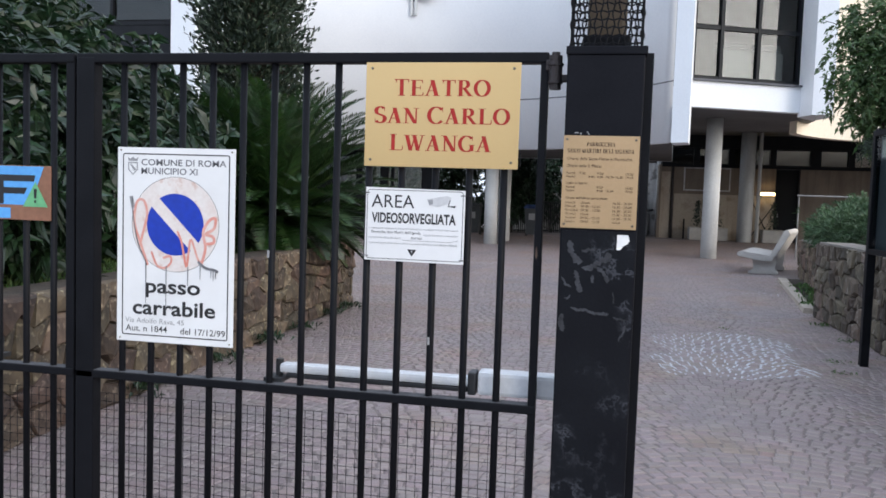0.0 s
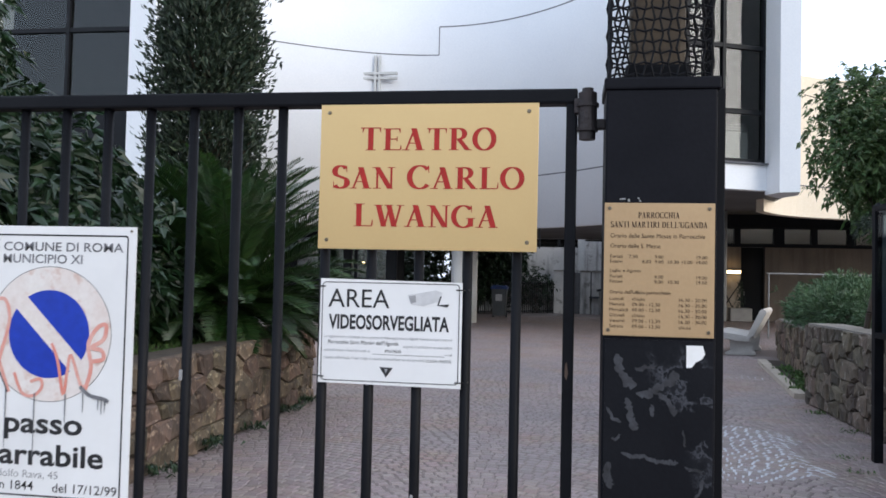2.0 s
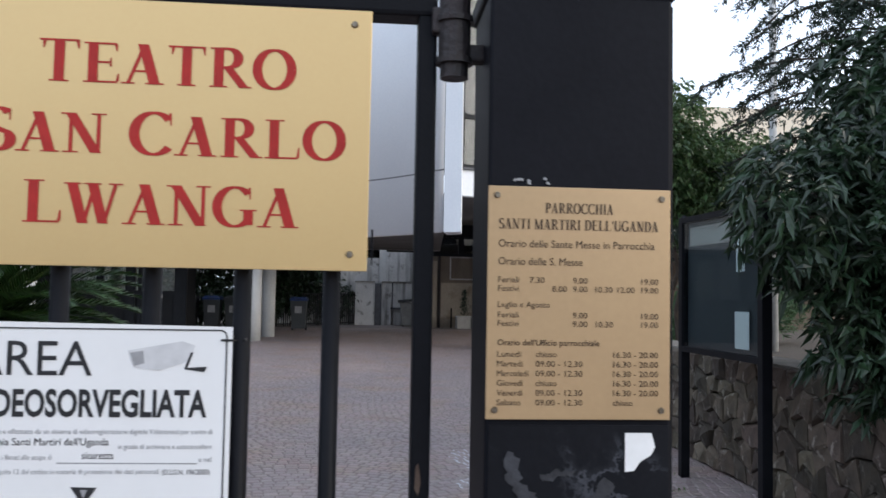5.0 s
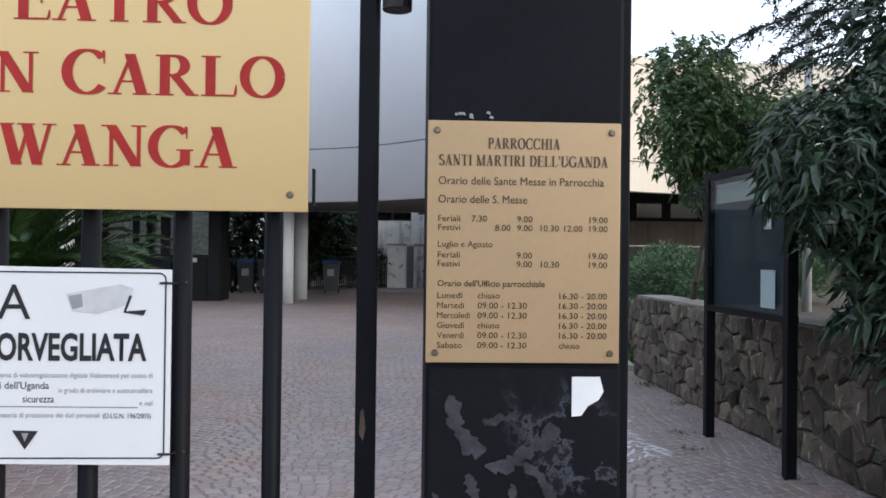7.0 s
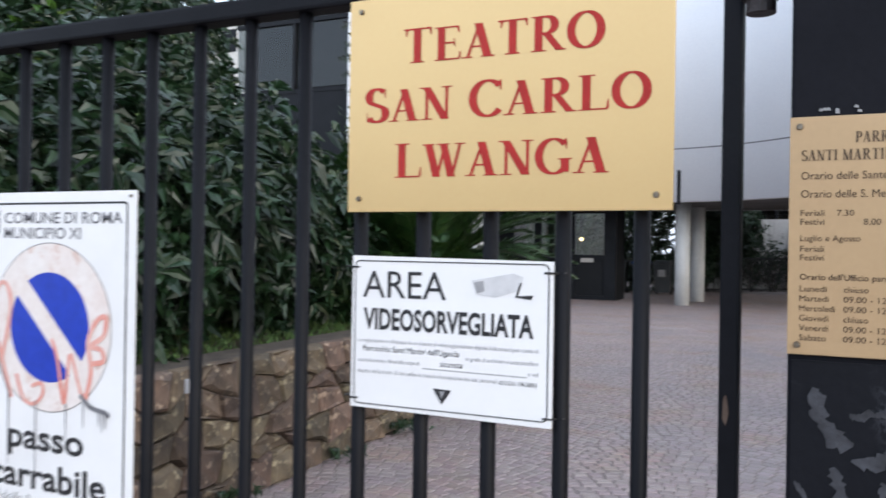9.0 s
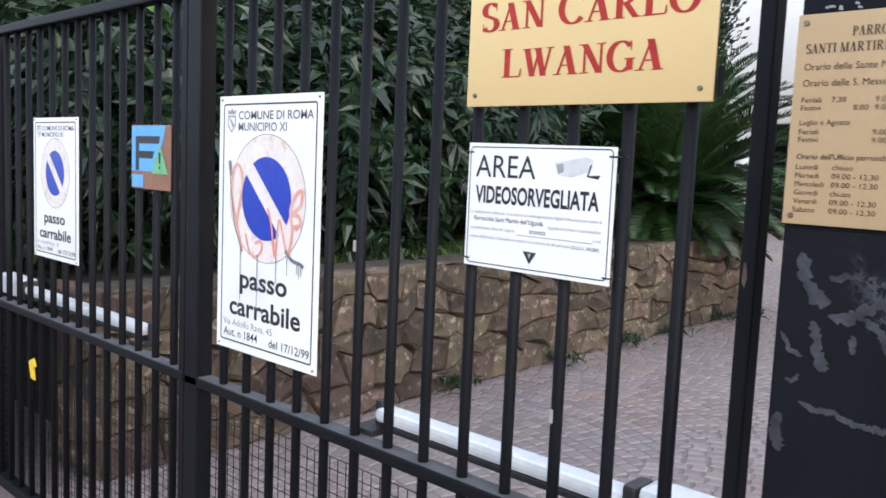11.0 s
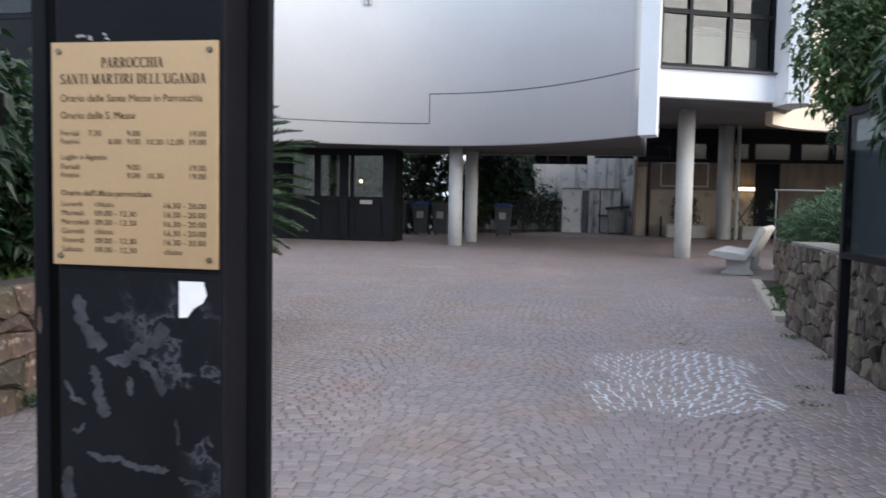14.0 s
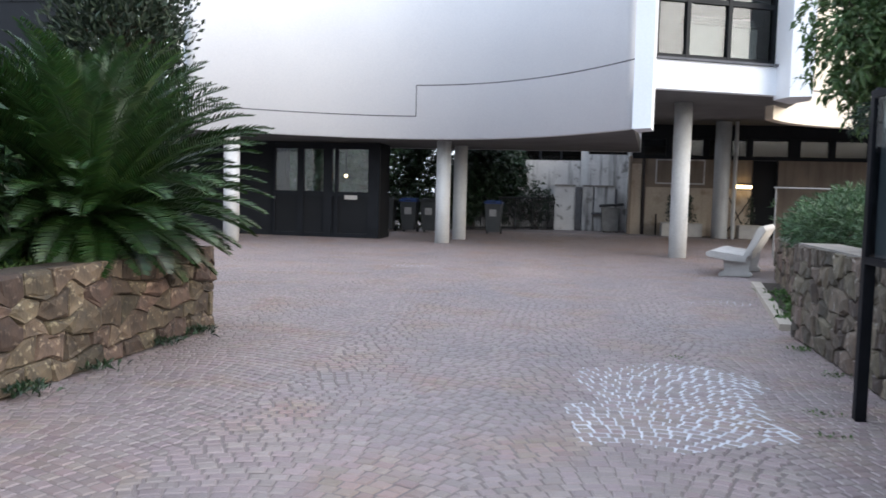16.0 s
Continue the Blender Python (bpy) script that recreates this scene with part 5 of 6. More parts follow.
for x, y in ((2.25, 7.85), (2.31, 6.62)):
    bm = ident()
    box(bm, x - 0.035, x + 0.035, y - 0.035, y + 0.035, -0.02, 2.08, 0.004)
    part("post", bm, BLACK, board)
    bm = ident()
    rod(bm, (x, y, 2.08), (x, y, 2.10), 0.03, 10, 0.012)
    part("post_cap", bm, BLACK, board)
bm = ident()
plan(bm, [(2.27, 7.82), (2.32, 6.65), (2.37, 6.65), (2.32, 7.82)], 1.03, 2.05)
part("back_panel", bm, mat("board_back", (0.04, 0.046, 0.056), (0.03, 0.035, 0.043), 0.6), board, "dark backing panel")
for z in (1.0, 2.03):
    bm = ident()
    plan(bm, [(2.215, 7.83), (2.275, 6.63), (2.38, 6.65), (2.32, 7.85)], z, z + 0.045)
    part("frame_rail", bm, BLACK, board)
bm = ident()
plan(bm, [(2.228, 7.8), (2.283, 6.66), (2.285, 6.66), (2.23, 7.8)], 1.05, 2.03)
p = part("pane", bm, GLASSB, board, "reflecting glass front")
p.visible_shadow = False


def on_board(y, off):
    return 2.262 + (7.82 - y) * 0.0427 - off


def sheet(y0, y1, z0, z1, m=PAPER):
    bm = ident()
    plan(bm, [(on_board(y0, 0.006), y0), (on_board(y1, 0.006), y1), (on_board(y1, 0.004), y1), (on_board(y0, 0.004), y0)], z0, z1)
    part("paper", bm, m, board, "pale sheet, printed papers and one reflection strip")


sheet(7.02, 6.82, 1.08, 1.34)
sheet(7.0, 6.88, 1.62, 2.0)
# grey strip laid in for the reflection along the top of the glass
sheet(7.75, 7.1, 1.84, 1.99, TERRA)

# ---- gate ----
GY = 2.385
BARS = [-1.53 + 0.0992 * i for i in range(13)]


def gate_leaf(name, label, bars, xl, xr, wl, wr):
    t = thing(name, label, "gate", ((xl + xr) / 2, GY, 0))
    for x in bars:
        bm = ident()
        rod(bm, (x, GY, 0.12), (x, GY, 1.76), 0.0105, 10)
        part("bar", bm, BLACK, t, smooth=True)
    bm = ident()
    box(bm, xl - wl / 2, xl + wl / 2, GY - 0.022, GY + 0.022, 0.06, 1.775, 0.004)
    part("stile", bm, BLACK, t)
    bm = ident()
    box(bm, xr - wr / 2, xr + wr / 2, GY - 0.018, GY + 0.018, 0.06, 1.775, 0.004)
    part("stile", bm, BLACK, t)
    bm = ident()
    box(bm, xl - wl / 2, xr + wr / 2, GY - 0.021, GY + 0.019, 1.757, 1.787, 0.005)
    part("top_rail", bm, BLACK, t)
    bm = ident()
    box(bm, xl - wl / 2, xr + wr / 2, GY - 0.022, GY + 0.022, 0.772, 0.797, 0.004)
    part("lower_rail", bm, BLACK, t, "black rail with a dusty top")
    bm = ident()
    box(bm, xl - wl / 2, xr + wr / 2, GY - 0.022, GY + 0.022, 0.08, 0.12, 0.004)
    part("bottom_rail", bm, BLACK, t)
    bm = ident()
    box(bm, xl + wl / 2, xr - wr / 2, GY - 0.019, GY + 0.019, 0.7972, 0.7985)
    part("dust", bm, DUST, t, "grey dust along the rail")
    bm = ident()
    n = int((xr - xl) / 0.027)
    for i in range(n):
        x = xl + 0.02 + i * 0.027
        box(bm, x, x + 0.0016, GY + 0.026, GY + 0.0276, 0.12, 0.715)
    for j in range(23):
        z = 0.12 + j * 0.027
        box(bm, xl, xr, GY + 0.0262, GY + 0.0274, z, z + 0.0016)
    part("wire_mesh", bm, FRAME, t, "fine wire netting on the lower half")
    return t


leaf_e = gate_leaf("metal_gate", "black painted steel bar gate leaf, closed", BARS, -1.65, -0.236, 0.062, 0.022)
leaf_w = gate_leaf("metal_gate", "black painted steel bar gate leaf, closed", [-1.775 - 0.0992 * i for i in range(14)], -3.22, -1.705, 0.06, 0.03)
for x, z in ((-1.04, 1.18), (-0.54, 0.95)):
    bm = ident()
    box(bm, x - 0.004, x + 0.002, GY - 0.0125, GY - 0.008, z, z + 0.022)
    part("paint_chip", bm, GREYINK, leaf_e, "bare chipped spot")
bm = ident()
prism(bm, [(-0.242, 1.222), (-0.238, 1.214), (-0.235, 1.228), (-0.238, 1.25), (-0.241, 1.246)], GY - 0.0186, GY - 0.0176)
part("rust_spot", bm, mat("rust_brown", (0.05, 0.026, 0.016), (0.09, 0.06, 0.045), 0.8, scale=60), leaf_e, "small rust spot")
bm = ident()
box(bm, -3.5, -3.28, 2.31, 2.5, -0.05, 1.78, 0.006)
solid("gate_pillar_west", bm, PILLAR, "black painted square steel gate pillar", "pillar")
bm = ident()
box(bm, -6, -3.5, 2.35, 2.42, -0.05, 1.7, 0.004)
solid("wall_street", bm, MORTAR, "plain boundary wall beside the gate", "wall", kind="structure")

def gate_opener(label, flip):
    """The ram that swings a leaf; flip gives the mirrored one of the west leaf."""
    def fx(x):
        return -3.36 - x if flip else x

    def bx(bm, x0, x1, *rest):
        return box(bm, min(fx(x0), fx(x1)), max(fx(x0), fx(x1)), *rest)
    t = thing("gate_opener", label, "gate opener", (fx(-0.6), 2.45, 0.8), "gate openers")
    far_end = -1.32 if flip else -1.02
    part("arm_cover", bx(ident(), far_end, -0.42, 2.425, 2.475, 0.822, 0.850, 0.010), RAMWHITE, t, "white arm cover")
    part("piston", bx(ident(), far_end + 0.02, -0.43, 2.43, 2.47, 0.806, 0.821, 0.004), RAMDARK, t, "dark piston")
    part("collar", bx(ident(), -0.43, -0.405, 2.42, 2.48, 0.80, 0.868, 0.006), RAMDARK, t)
    part("motor_body", bx(ident(), -0.40, -0.165, 2.415, 2.485, 0.803, 0.873, 0.012), RAMWHITE, t, "pale motor housing")
    bm = ident()
    rod(bm, (fx(far_end - 0.01), 2.455, 0.80), (fx(far_end - 0.01), 2.455, 0.86), 0.012, 10)
    bx(bm, far_end - 0.04, far_end + 0.02, 2.40, 2.47, 0.797, 0.81)
    part("bracket", bm, RAMDARK, t)
    return t


gate_opener("white electric gate opener arm mounted behind the bars", False)
gate_opener("white electric gate opener arm mounted behind the bars", True)
tie = thing("yellow_tag", "small torn yellow plastic tag on the gate netting", "tag", (-2.71, 2.41, 0.56))
bm = ident()
prism(bm, [(-2.735, 0.62), (-2.70, 0.635), (-2.68, 0.61), (-2.70, 0.60), (-2.69, 0.56), (-2.72, 0.565)], 2.365, 2.372)
part("tag", bm, YELLOW, tie)

pillar = thing("gate_pillar", "black painted steel gate pillar with torn poster remains", "pillar", (-0.07, 2.39, 0))
PX0, PX1, PY = -0.172, 0.031, 2.31
bm = ident()
box(bm, PX0, PX1, PY, 2.438, -0.05, 1.77, 0.004)
part("shaft", bm, PILLAR, pillar)
bm = ident()
box(bm, PX0 + 0.004, PX1 - 0.004, PY - 0.0015, PY + 0.002, 0.3, 1.302)
part("poster_remains", bm, SMEAR, pillar, "grey torn remains of pasted posters")
PASTE = mat("paste_residue", (0.046, 0.049, 0.06), (0.006, 0.0065, 0.009), 0.7, scale=38, fine=220, bump=0.1)


def residue(strokes, seed):
    """Ragged streaks of old poster paper; places in thousandths of a metre from the pillar's edge and down from the plate."""
    rng = np.random.RandomState(seed)
    for width, *pts in strokes:
        bm = ident()
        fine = [Vector(a).lerp(Vector(b), k / 7) for a, b in zip(pts, pts[1:]) for k in range(7)] + [Vector(pts[-1])]
        L = []
        fine = [p + Vector(rng.normal(0, 1.3, 2).tolist()) for p in fine]
        for i, p in enumerate(fine):
            d = (fine[min(i + 1, len(fine) - 1)] - fine[max(i - 1, 0)]).normalized()
            n = Vector((-d.y, d.x)) * width * 0.72
            taper = min(1, 0.35 + 0.3 * min(i, len(fine) - 1 - i))
            a, b = p + n * taper * (0.5 + 0.9 * rng.rand()), p - n * taper * (0.5 + 0.9 * rng.rand())
            L.append([bm.verts.new((PX0 + q.x / 1000, PY - 0.0022 - 0.00003 * i, 1.304 - q.y / 1000)) for q in (a, b)])
        for a, b in zip(L, L[1:]):
            bm.faces.new((a[0], a[1], b[1], b[0]))
        part("paper_shred", bm, PASTE, pillar, "grey shred of old poster paper")


residue([(11, (28, 32), (29, 48), (35, 68), (51, 82)), (13, (38, 82), (64, 86)), (5, (58, 57), (72, 55), (95, 50)), (9, (122, 65), (136, 68), (119, 82), (102, 89), (85, 101), (65, 101)), (7, (102, 99), (119, 115), (129, 127), (129, 138)), (9, (46, 112), (49, 131), (56, 151), (63, 168))], 3)
residue([(4, (9, 128), (20, 147), (34, 157)), (3, (17, 188), (29, 186), (34, 179)), (5, (90, 120), (90, 144)), (5, (37, 213), (58, 217), (78, 217), (99, 225), (119, 225), (139, 223)), (3, (150, 233), (160, 235), (186, 238)), (10, (13, 230), (12, 254), (19, 278)), (4, (184, 254), (177, 275), (166, 295)), (3, (146, 165), (150, 185), (148, 195))], 4)
bm = ident()
box(bm, PX0 - 0.004, PX1 + 0.006, PY - 0.004, 2.445, 1.77, 1.793, 0.004)
part("cap", bm, PILLAR, pillar)
bm = ident()
box(bm, PX1, 0.056, 2.372, 2.388, -0.05, 1.785, 0.002)
part("strike_post", bm, BLACK, pillar)
rng = np.random.RandomState(2)
for i in range(7):
    x, z = PX0 + 0.02 + rng.rand() * 0.05, 1.559 + rng.rand() * 0.006
    bm = ident()
    prism(bm, [(x, z), (x + 0.002 + 0.005 * rng.rand(), z - 0.001), (x + 0.004, z + 0.0015), (x + 0.001, z + 0.0025)], PY - 0.002, PY + 0.001)
    part("paint_chip", bm, GREYINK, pillar, "bare chipped spot")
bm = ident()
for z0, z1, r in ((1.684, 1.70, 0.016), (1.70, 1.707, 0.021), (1.707, 1.748, 0.0185), (1.748, 1.755, 0.022), (1.755, 1.776, 0.018), (1.776, 1.785, 0.011)):
    rod(bm, (-0.206, 2.362, z0), (-0.206, 2.362, z1), r, 16)
hinge = part("hinge", bm, RUST, pillar, "rusty dark iron gate hinge")
bm = ident()
box(bm, -0.232, -0.19, 2.355, 2.375, 1.735, 1.765, 0.003)
box(bm, -0.215, -0.17, 2.36, 2.38, 1.705, 1.725, 0.003)
part("hinge_strap", bm, RUST, hinge)

# mesh cage with a lamp on the pillar
cage = thing("lantern_cage", "black woven wire cage with a dark lamp box on the pillar", "lantern", (-0.07, 2.39, 1.793))
bm = ident()
cx0, cx1, cy0, cy1, cz0, cz1 = -0.165, 0.022, 2.322, 2.436, 1.793, 2.14
for side in range(4):
    n = 12 if side % 2 == 0 else 9
    for i in range(n + 1):
        f = i / n
        pts = []
        for k in range(13):
            wob = 0.0035 * (1 if (k + i) % 2 else -1)
            z = cz0 + (cz1 - cz0) * k / 12
            x = cx0 + (cx1 - cx0) * f if side % 2 == 0 else (cx0 if side == 1 else cx1)
            y = cy0 + (cy1 - cy0) * f if side % 2 else (cy0 if side == 0 else cy1)
            pts.append((x + (wob if side % 2 == 0 else 0), y + wob * 0.6, z))
        tube(bm, pts, 0.0022, 5)
    for j in range(17):
        z = cz0 + 0.008 + (cz1 - cz0 - 0.01) * j / 16
        pts = []
        for k in range(13):
            f = k / 12
            x = cx0 + (cx1 - cx0) * f if side % 2 == 0 else (cx0 if side == 1 else cx1)
            y = cy0 + (cy1 - cy0) * f if side % 2 else (cy0 if side == 0 else cy1)
            pts.append((x, y + 0.002 * (1 if (k + j) % 2 else -1), z + 0.003 * (1 if (k + j) % 2 else -1)))
        tube(bm, pts, 0.0022, 5)
part("wire_mesh", bm, BLACK, cage)
bm = ident()
box(bm, -0.125, -0.02, 2.36, 2.43, 1.815, 2.11, 0.012)
part("lamp_box", bm, mat("lamp_box_brown", (0.10, 0.065, 0.03), (0.06, 0.04, 0.022), 0.5, scale=20), cage, "brown lamp box")
bm = ident()
box(bm, -0.135, -0.01, 2.352, 2.44, 1.793, 1.83, 0.008)
part("lamp_foot", bm, BLACK, cage)


# ---- signs ----
def plate(name, label, x0, x1, z0, z1, y, thick, material, category="sign"):
    t = thing(name, label, category, ((x0 + x1) / 2, y, z0))
    bm = ident()
    box(bm, x0, x1, y, y + thick, z0, z1, 0.0006)
    part("plate", bm, material, t)
    return t


def screw(t, x, z, y, r=0.0045):
    bm = ident()
    rod(bm, (x, y + 0.001, z), (x, y - 0.0028, z), r, 12, r * 0.7)
    part("screw", bm, STEEL, t)


theatre = plate("theatre_sign", "brass coloured plate with red roman capitals on the gate", -0.7455, -0.300, 1.4625, 1.758, 2.362, 0.003, BRASS)
TY = 2.3612
roman("TEATRO", -0.662, -0.384, 1.664, 0.0445, TY, REDINK, theatre.children[0], 1.05)
roman("SAN CARLO", -0.720, -0.327, 1.586, 0.0435, TY, REDINK, theatre.children[0], 1.08)
roman("LWANGA", -0.672, -0.376, 1.509, 0.0440, TY, REDINK, theatre.children[0], 1.05)
for x in (-0.7275, -0.3195):
    for z in (1.7415, 1.481):
        screw(theatre, x, z, 2.362)
bm = ident()
box(bm, -0.296, -0.294, 2.364, 2.38, 1.47, 1.51)
part("bracket", bm, BLACK, theatre)

mass = plate("parish_plate", "brass plate engraved with the parish timetable", -0.1725, 0.0265, 1.3085, 1.5555, 2.3035, 0.004, BRASS2)
MY = 2.3027


def mline(s, a, b, base, cap=10.0, bold=0.0):
    K = 0.000608
    words(s, -0.163 + (a - 877) * K, -0.163 + (b - 877) * K, 1.545 - (base - 344) * K, cap * K, MY, BROWNINK, mass.children[0], bold)


for s, a, b, base in (("PARROCCHIA", 962, 1085, 373), ("SANTI MARTIRI DELL'UGANDA", 880, 1167, 402)):
    roman(s, -0.163 + (a - 877) * 0.000608, -0.163 + (b - 877) * 0.000608, 1.545 - (base - 344) * 0.000608, 18 * 0.000608, MY, BROWNINK, mass.children[0])
mline("Orario delle Sante Messe in Parrocchia", 880, 1160, 434, 13)
mline("Orario delle S. Messe", 880, 1030, 465, 13)
for base, day, times in ((496, "Feriali", ((936, "7.30"), (1013, "9.00"), (1136, "19.00"))), (511, "Festivi", ((976, "8.00"), (1013, "9.00"), (1053, "10.30"), (1093, "12.00"), (1136, "19.00"))),
                         (557, "Feriali", ((1013, "9.00"), (1136, "19.00"))), (572, "Festivi", ((1013, "9.00"), (1054, "10.30"), (1136, "19.00")))):
    mline(day, 880, 917, base)
    for x, s in times:
        mline(s, x, x + (26 if len(s) == 4 else 31), base)
mline("Luglio e Agosto", 880, 972, 539)
mline("Orario dell'Ufficio parrocchiale", 880, 1061, 605, 10, 0.008)
for i, (day, a, b) in enumerate((("Lunedi", "chiuso", "16.30 - 20.00"), ("Martedi", "09.00 - 12.30", "16.30 - 20.00"), ("Mercoledi", "09.00 - 12.30", "16.30 - 20.00"), ("Giovedi", "chiuso", "16.30 - 20.00"), ("Venerdi", "09.00 - 12.30", "16.30 - 20.00"), ("Sabato", "09.00 - 12.30", "chiuso"))):
    base = 625 + i * 16.7
    mline(day, 880, 880 + {6: 42, 7: 45, 9: 55}[len(day)], base)
    mline(a, 948, 985 if a == "chiuso" else 1031, base)
    mline(b, 1086, 1121 if b == "chiuso" else 1167, base)
for x in (-0.163, 0.017):
    for z in (1.5455, 1.3185):
        screw(mass, x, z, 2.3035, 0.004)

area = thing("cctv_sign", "white area videosorvegliata notice tied to the bars", "sign", (-0.59, 2.37, 1.19))
bm = ident()
prism(bm, [(-0.739, 1.1905), (-0.4455, 1.188), (-0.4455, 1.3985), (-0.738, 1.402)], 2.3665, 2.369)
part("plate", bm, WHITE, area)
AY = 2.3658


def apx(x, y):
    return -0.739 + (x - 357) * 0.000762, 1.4 - (y - 567) * 0.000762


def aline(s, a, b, base, cap, m=INK, bold=0.0):
    words(s, apx(a, 0)[0], apx(b, 0)[0], apx(0, base)[1], cap * 0.000762, AY, m, area.children[0], bold)


def frame_lines(t, x0, x1, z0, z1, w, y, r):
    """A thin rounded border line."""
    pts = []
    for cx, cz, a0 in ((x1 - r, z1 - r, 0), (x0 + r, z1 - r, 90), (x0 + r, z0 + r, 180), (x1 - r, z0 + r, 270)):
        for k in range(6):
            a = radians(a0 + 18 * k)
            pts.append((cx, cz, math.cos(a), math.sin(a), r))
    bm = ident()
    o = [bm.verts.new((cx + c * r, y, cz + s * r)) for cx, cz, c, s, r in pts]
    i = [bm.verts.new((cx + c * (r - w), y, cz + s * (r - w))) for cx, cz, c, s, r in pts]
    n = len(o)
    for k in range(n):
        bm.faces.new((o[k], o[(k + 1) % n], i[(k + 1) % n], i[k]))
    part("border", bm, INK, t)


def flat(t, outline, y, m, name="mark"):
    bm = ident()
    bm.faces.new([bm.verts.new((x, y, z)) for x, z in outline])
    part(name, bm, m, t)


frame_lines(area, -0.734, -0.4505, 1.195, 1.3955, 0.0016, AY, 0.008)
aline("AREA", 381, 548, 640, 48)
aline("VIDEOSORVEGLIATA", 383, 709, 697, 36, INK, 0.028)
flat(area, [apx(x, y) for x, y in ((597, 604), (672, 590), (690, 596), (684, 618), (640, 632), (606, 628))], AY + 0.0001, mat("pale_grey_print", (0.52, 0.52, 0.53), (0.6, 0.6, 0.61), 0.5, bump=0), "camera_picture")
flat(area, [apx(x, y) for x, y in ((600, 607), (618, 604), (620, 622), (606, 626))], AY - 0.00015, GREYINK, "camera_picture")
flat(area, [apx(x, y) for x, y in ((684, 606), (688, 606), (680, 628), (708, 626), (704, 634), (676, 630))], AY - 0.0001, INK, "camera_picture")
aline("La registrazione e effettuata da un sistema di videoregistrazione digitale Videotrend per conto di", 372, 718, 722, 7, GREYINK)
aline("Parrocchia Santi Martiri dell'Uganda", 383, 575, 738, 10, INK)
aline("in grado di archiviare e autocancellare", 588, 718, 743, 7, GREYINK)
aline("automaticamente i filmati allo scopo di", 372, 498, 758, 7, GREYINK)
aline("sicurezza", 539, 582, 757, 10, INK)
aline("e nel", 700, 718, 761, 7, GREYINK)
aline("rispetto dell'articolo 13 del codice in materia di protezione dei dati personali", 372, 645, 778, 7, GREYINK)
aline("(D.LG.N. 196/2003)", 650, 716, 779, 7, INK)
flat(area, [apx(505, 762), apx(698, 763), apx(698, 764.5), apx(505, 763.5)], AY, GREYINK, "rule")
flat(area, [apx(525, 796), apx(561, 797), apx(543, 823)], AY, INK, "triangle")
flat(area, [apx(538, 800), apx(548, 800), apx(543, 812)], AY - 0.0002, GREYINK, "triangle")
for x, z in ((-0.739, 1.386), (-0.4455, 1.384), (-0.739, 1.203), (-0.4455, 1.20)):
    bm = ident()
    s = -1 if x < -0.6 else 1
    tube(bm, [(x - s * 0.012, 2.3655, z), (x, 2.3655, z), (x + s * 0.008, GY, z - 0.001), (x + s * 0.014, GY - 0.012, z + 0.001)], 0.0013, 6)
    part("cable_tie", bm, INK, area, "black cable tie")


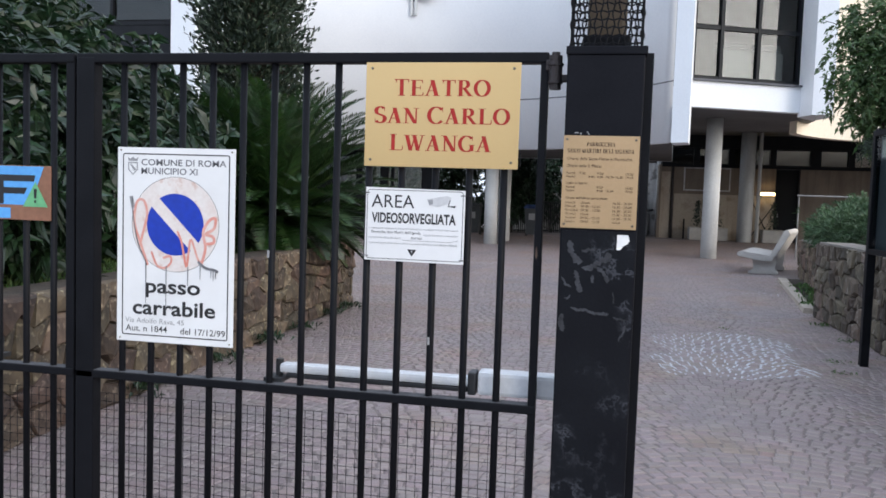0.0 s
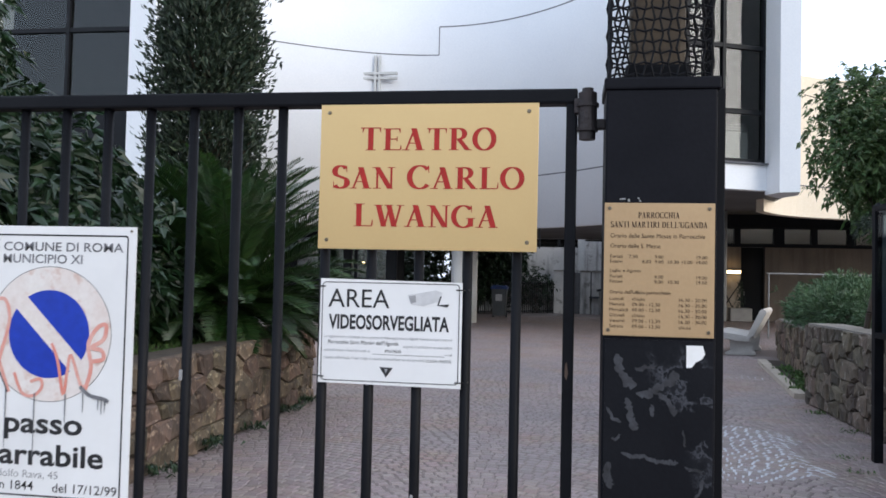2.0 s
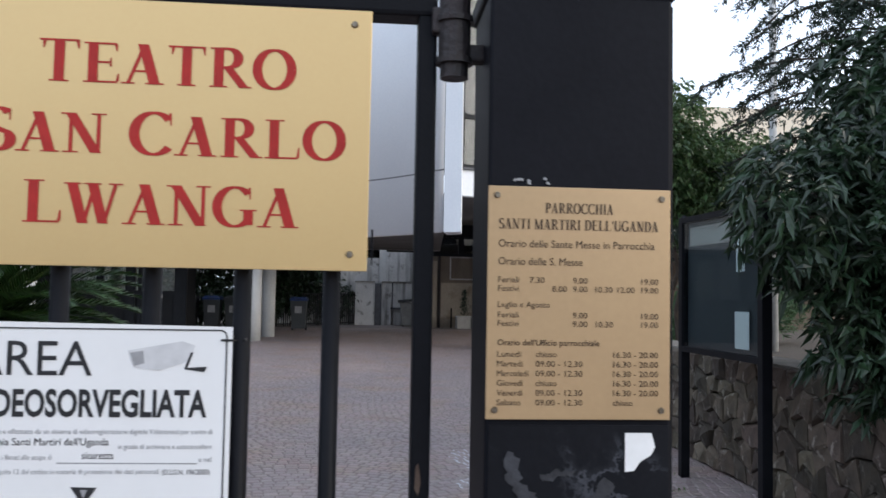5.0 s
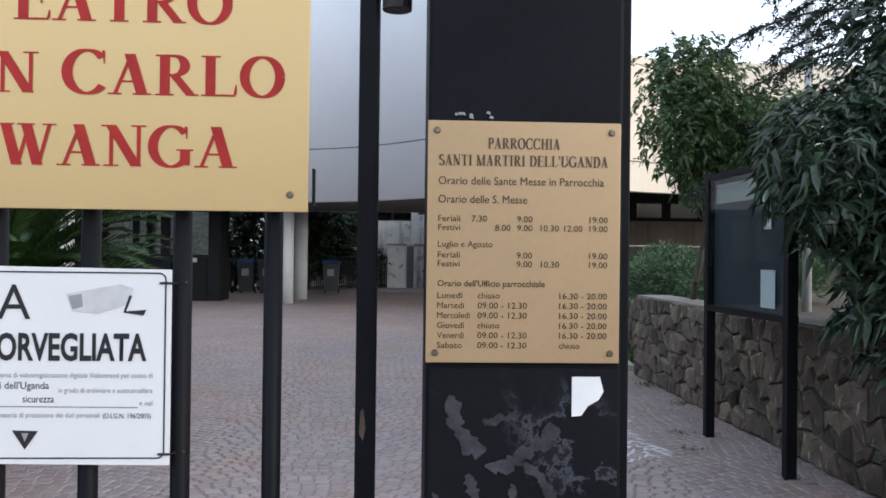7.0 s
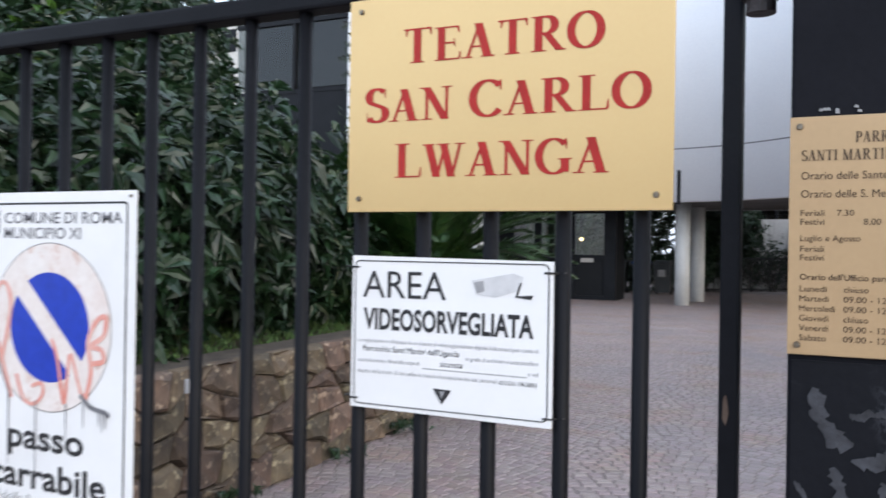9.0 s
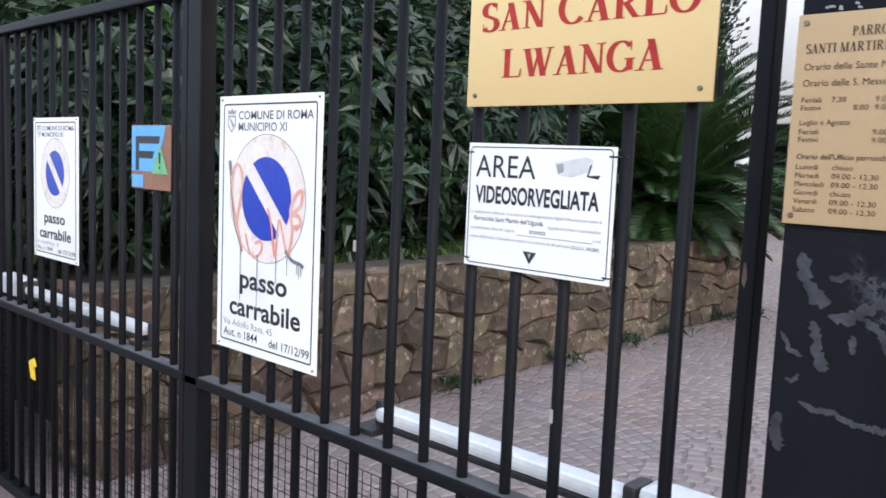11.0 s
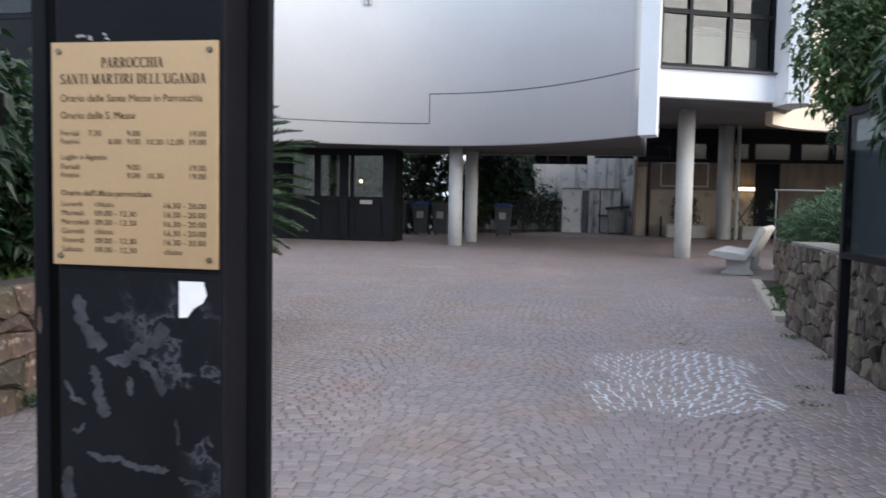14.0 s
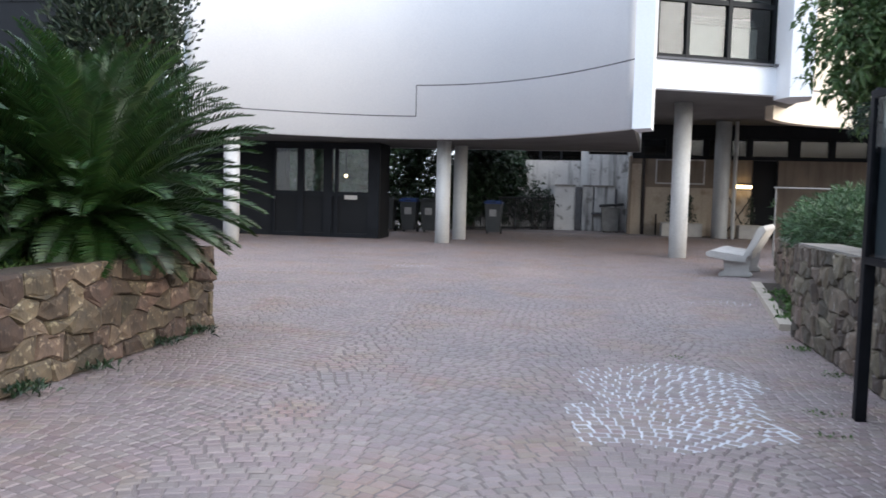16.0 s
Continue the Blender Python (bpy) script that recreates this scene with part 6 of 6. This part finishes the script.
def passo(x0, x1, z0, z1, y, full=True):
    """The no-parking driveway plate."""
    t = plate("driveway_sign", "white driveway no-parking sign with red spray scrawl" if full else "white driveway no-parking sign with a blue disc", x0, x1, z0, z1, y, 0.0025, WHITE)
    w, h = x1 - x0, z1 - z0

    def P(u, v):
        return x0 + u * w, z1 - v * h
    yy = y - 0.0006
    frame_lines(t, *[P(0.045, 0)[0], P(0.955, 0)[0], P(0, 0.968)[1], P(0, 0.03)[1]], 0.0035, yy, 0.008)
    c = P(0.5, 0.388)
    r = 0.1445 * h / 0.6

    def ring(r0, r1, m, yo, nm):
        bm = ident()
        n = 56
        o = [bm.verts.new((c[0] + r1 * math.cos(2 * math.pi * i / n), yo, c[1] + r1 * math.sin(2 * math.pi * i / n))) for i in range(n)]
        if r0 <= 0:
            bm.faces.new(o)
        else:
            i2 = [bm.verts.new((c[0] + r0 * math.cos(2 * math.pi * i / n), yo, c[1] + r0 * math.sin(2 * math.pi * i / n))) for i in range(n)]
            for k in range(n):
                bm.faces.new((o[k], o[(k + 1) % n], i2[(k + 1) % n], i2[k]))
        part(nm, bm, m, t)
    ring(0, r, FADED, yy, "faded_ring")
    ring(r, r + 0.0012, INK, yy, "ring_line")
    ring(0, r * 0.655, BLUE, yy - 0.0003, "blue_disc")
    d = r * 0.80
    s = r * 0.125
    q = math.sqrt(0.5)
    flat(t, [(c[0] - d * q - s * q, c[1] + d * q - s * q), (c[0] + d * q - s * q, c[1] - d * q - s * q), (c[0] + d * q + s * q, c[1] - d * q + s * q), (c[0] - d * q + s * q, c[1] + d * q + s * q)], yy - 0.0006, FADED, "slash")

    def T(s, u0, u1, v, cap, m=INK, bold=0.0):
        words(s, P(u0, 0)[0], P(u1, 0)[0], P(0, v)[1], cap * h, yy, m, t.children[0], bold)
    T("COMUNE DI ROMA", 0.205, 0.925, 0.090, 0.031, DRIP, 0.012)
    T("MUNICIPIO XI", 0.205, 0.685, 0.134, 0.031, DRIP, 0.012)
    T("passo", 0.25, 0.72, 0.742, 0.072, INK, 0.022)
    T("carrabile", 0.14, 0.85, 0.855, 0.072, INK, 0.022)
    T("Via Adolfo Rava, 45", 0.075, 0.585, 0.902, 0.026, GREYINK)
    T("Aut. n 1844", 0.08, 0.44, 0.946, 0.031, INK, 0.004)
    T("del 17/12/99", 0.555, 0.935, 0.948, 0.031, INK, 0.004)
    flat(t, [P(0.09, 0.075), P(0.175, 0.075), P(0.175, 0.115), P(0.132, 0.142), P(0.09, 0.115)], yy, GREYINK, "crest")
    flat(t, [P(0.1, 0.082), P(0.165, 0.082), P(0.165, 0.112), P(0.132, 0.134), P(0.1, 0.112)], yy - 0.0002, WHITE, "crest")
    flat(t, [P(0.105, 0.085), P(0.12, 0.085), P(0.16, 0.112), P(0.145, 0.122)], yy - 0.0004, GREYINK, "crest")
    flat(t, [P(0.095, 0.07), P(0.085, 0.05), P(0.11, 0.06), P(0.132, 0.048), P(0.155, 0.06), P(0.18, 0.05), P(0.17, 0.07)], yy, GREYINK, "crest")
    for u, v in ((0.03, 0.015), (0.97, 0.015), (0.03, 0.985), (0.97, 0.985)):
        screw(t, *P(u, v), y, 0.003)
    if not full:
        return t

    def scrawl(pts, wd, m, nm, yo, n=5):
        bm = ident()
        pts = [P(*p) for p in pts]
        fine = []
        for i in range(len(pts) - 1):
            p0, p1, p2, p3 = (Vector(pts[max(0, min(len(pts) - 1, k))]) for k in (i - 1, i, i + 1, i + 2))
            for k in range(n):
                f = k / n
                fine.append(0.5 * ((2 * p1) + (p2 - p0) * f + (2 * p0 - 5 * p1 + 4 * p2 - p3) * f * f + (3 * p1 - p0 - 3 * p2 + p3) * f ** 3))
        fine.append(Vector(pts[-1]))
        L = []
        for i, p in enumerate(fine):
            dd = (fine[min(i + 1, len(fine) - 1)] - fine[max(i - 1, 0)]).normalized()
            nn = Vector((-dd.y, dd.x)) * wd / 2
            L.append((bm.verts.new((p.x + nn.x, yo - 0.00002 * i, p.y + nn.y)), bm.verts.new((p.x - nn.x, yo - 0.00002 * i, p.y - nn.y))))
        for a, b in zip(L, L[1:]):
            bm.faces.new((a[0], a[1], b[1], b[0]))
        part(nm, bm, m, t)
    Y2 = yy - 0.0009
    scrawl([(0.27, 0.60), (0.20, 0.48), (0.15, 0.38), (0.17, 0.28), (0.23, 0.27), (0.26, 0.34), (0.22, 0.45), (0.20, 0.50)], 0.008, SPRAY, "spray_scrawl", Y2)
    scrawl([(0.30, 0.53), (0.35, 0.60), (0.42, 0.61), (0.47, 0.58), (0.46, 0.55), (0.40, 0.56)], 0.007, SPRAY, "spray_scrawl", Y2)
    scrawl([(0.52, 0.42), (0.56, 0.48), (0.60, 0.60), (0.62, 0.52), (0.64, 0.46), (0.70, 0.56), (0.73, 0.57)], 0.007, SPRAY, "spray_scrawl", Y2)
    scrawl([(0.73, 0.58), (0.76, 0.50), (0.74, 0.42), (0.79, 0.36), (0.84, 0.35), (0.83, 0.40), (0.76, 0.43), (0.82, 0.44), (0.83, 0.47), (0.76, 0.48)], 0.009, SPRAY, "spray_scrawl", Y2)
    scrawl([(0.13, 0.25), (0.14, 0.35), (0.18, 0.48), (0.25, 0.58), (0.26, 0.60)], 0.003, DRIP, "spray_scrawl", Y2 - 0.0006)
    scrawl([(0.12, 0.25), (0.14, 0.31)], 0.012, GREYINK, "spray_scrawl", Y2)
    scrawl([(0.70, 0.57), (0.76, 0.60), (0.84, 0.61), (0.87, 0.62)], 0.008, DRIP, "spray_scrawl", Y2 - 0.0006)
    for u, v0, v1 in ((0.255, 0.59, 0.80), (0.43, 0.60, 0.83), (0.615, 0.60, 0.70), (0.72, 0.58, 0.66), (0.81, 0.61, 0.65), (0.83, 0.61, 0.665), (0.85, 0.61, 0.655)):
        flat(t, [P(u - 0.004, v0), P(u + 0.004, v0), P(u + 0.002, v1), P(u - 0.002, v1)], Y2 - 0.001, DRIP, "paint_drip")
    return t


passo(-1.541, -1.149, 0.899, 1.501, 2.3705)
passo(-2.69, -2.34, 1.0, 1.46, 2.3705, False)

tag = plate("warning_panel", "small blue and brown panel with a green triangle", -1.99, -1.775, 1.262, 1.435, 2.3705, 0.0025, ORANGE)
ty = 2.3698
flat(tag, [(-1.988, 1.31), (-1.85, 1.31), (-1.81, 1.405), (-1.80, 1.433), (-1.988, 1.433)], ty, CYANINK, "blue_field")
flat(tag, [(-1.965, 1.405), (-1.83, 1.405), (-1.835, 1.385), (-1.945, 1.385), (-1.945, 1.365), (-1.86, 1.365), (-1.87, 1.345), (-1.945, 1.345), (-1.945, 1.312), (-1.965, 1.312)], ty - 0.0004, INK, "black_figure")
flat(tag, [(-1.875, 1.305), (-1.785, 1.305), (-1.83, 1.385)], ty - 0.0008, GREENINK, "green_triangle")
flat(tag, [(-1.834, 1.332), (-1.826, 1.332), (-1.824, 1.362), (-1.836, 1.362)], ty - 0.0012, INK, "exclamation_mark")
flat(tag, [(-1.834, 1.318), (-1.826, 1.318), (-1.826, 1.326), (-1.834, 1.326)], ty - 0.0012, INK, "exclamation_mark")
flat(tag, [(-1.985, 1.266), (-1.92, 1.266), (-1.92, 1.30), (-1.985, 1.30)], ty - 0.0004, CYANINK, "blue_field")

sticker = thing("torn_sticker", "torn white sticker on the black pillar", "sticker", (0, 2.307, 1.253))
bm = ident()
prism(bm, [(-0.021, 1.253), (-0.011, 1.254), (-0.004, 1.264), (0.007, 1.270), (0.012, 1.279), (0.008, 1.294), (-0.021, 1.294)], 2.3072, 2.308)
part("paper", bm, PAPER, sticker)

# ---- single setts nearest the walk ----
for cx, cy, w, d, a, dz in near:
    p = sett(w, d, dz)
    ob = raw("cobble", p.tolist(), SETTF, COBBLEO)
    ob.location = (cx, cy, 0)
    ob.rotation_euler = (0, 0, a)
    under(ob, pavement)
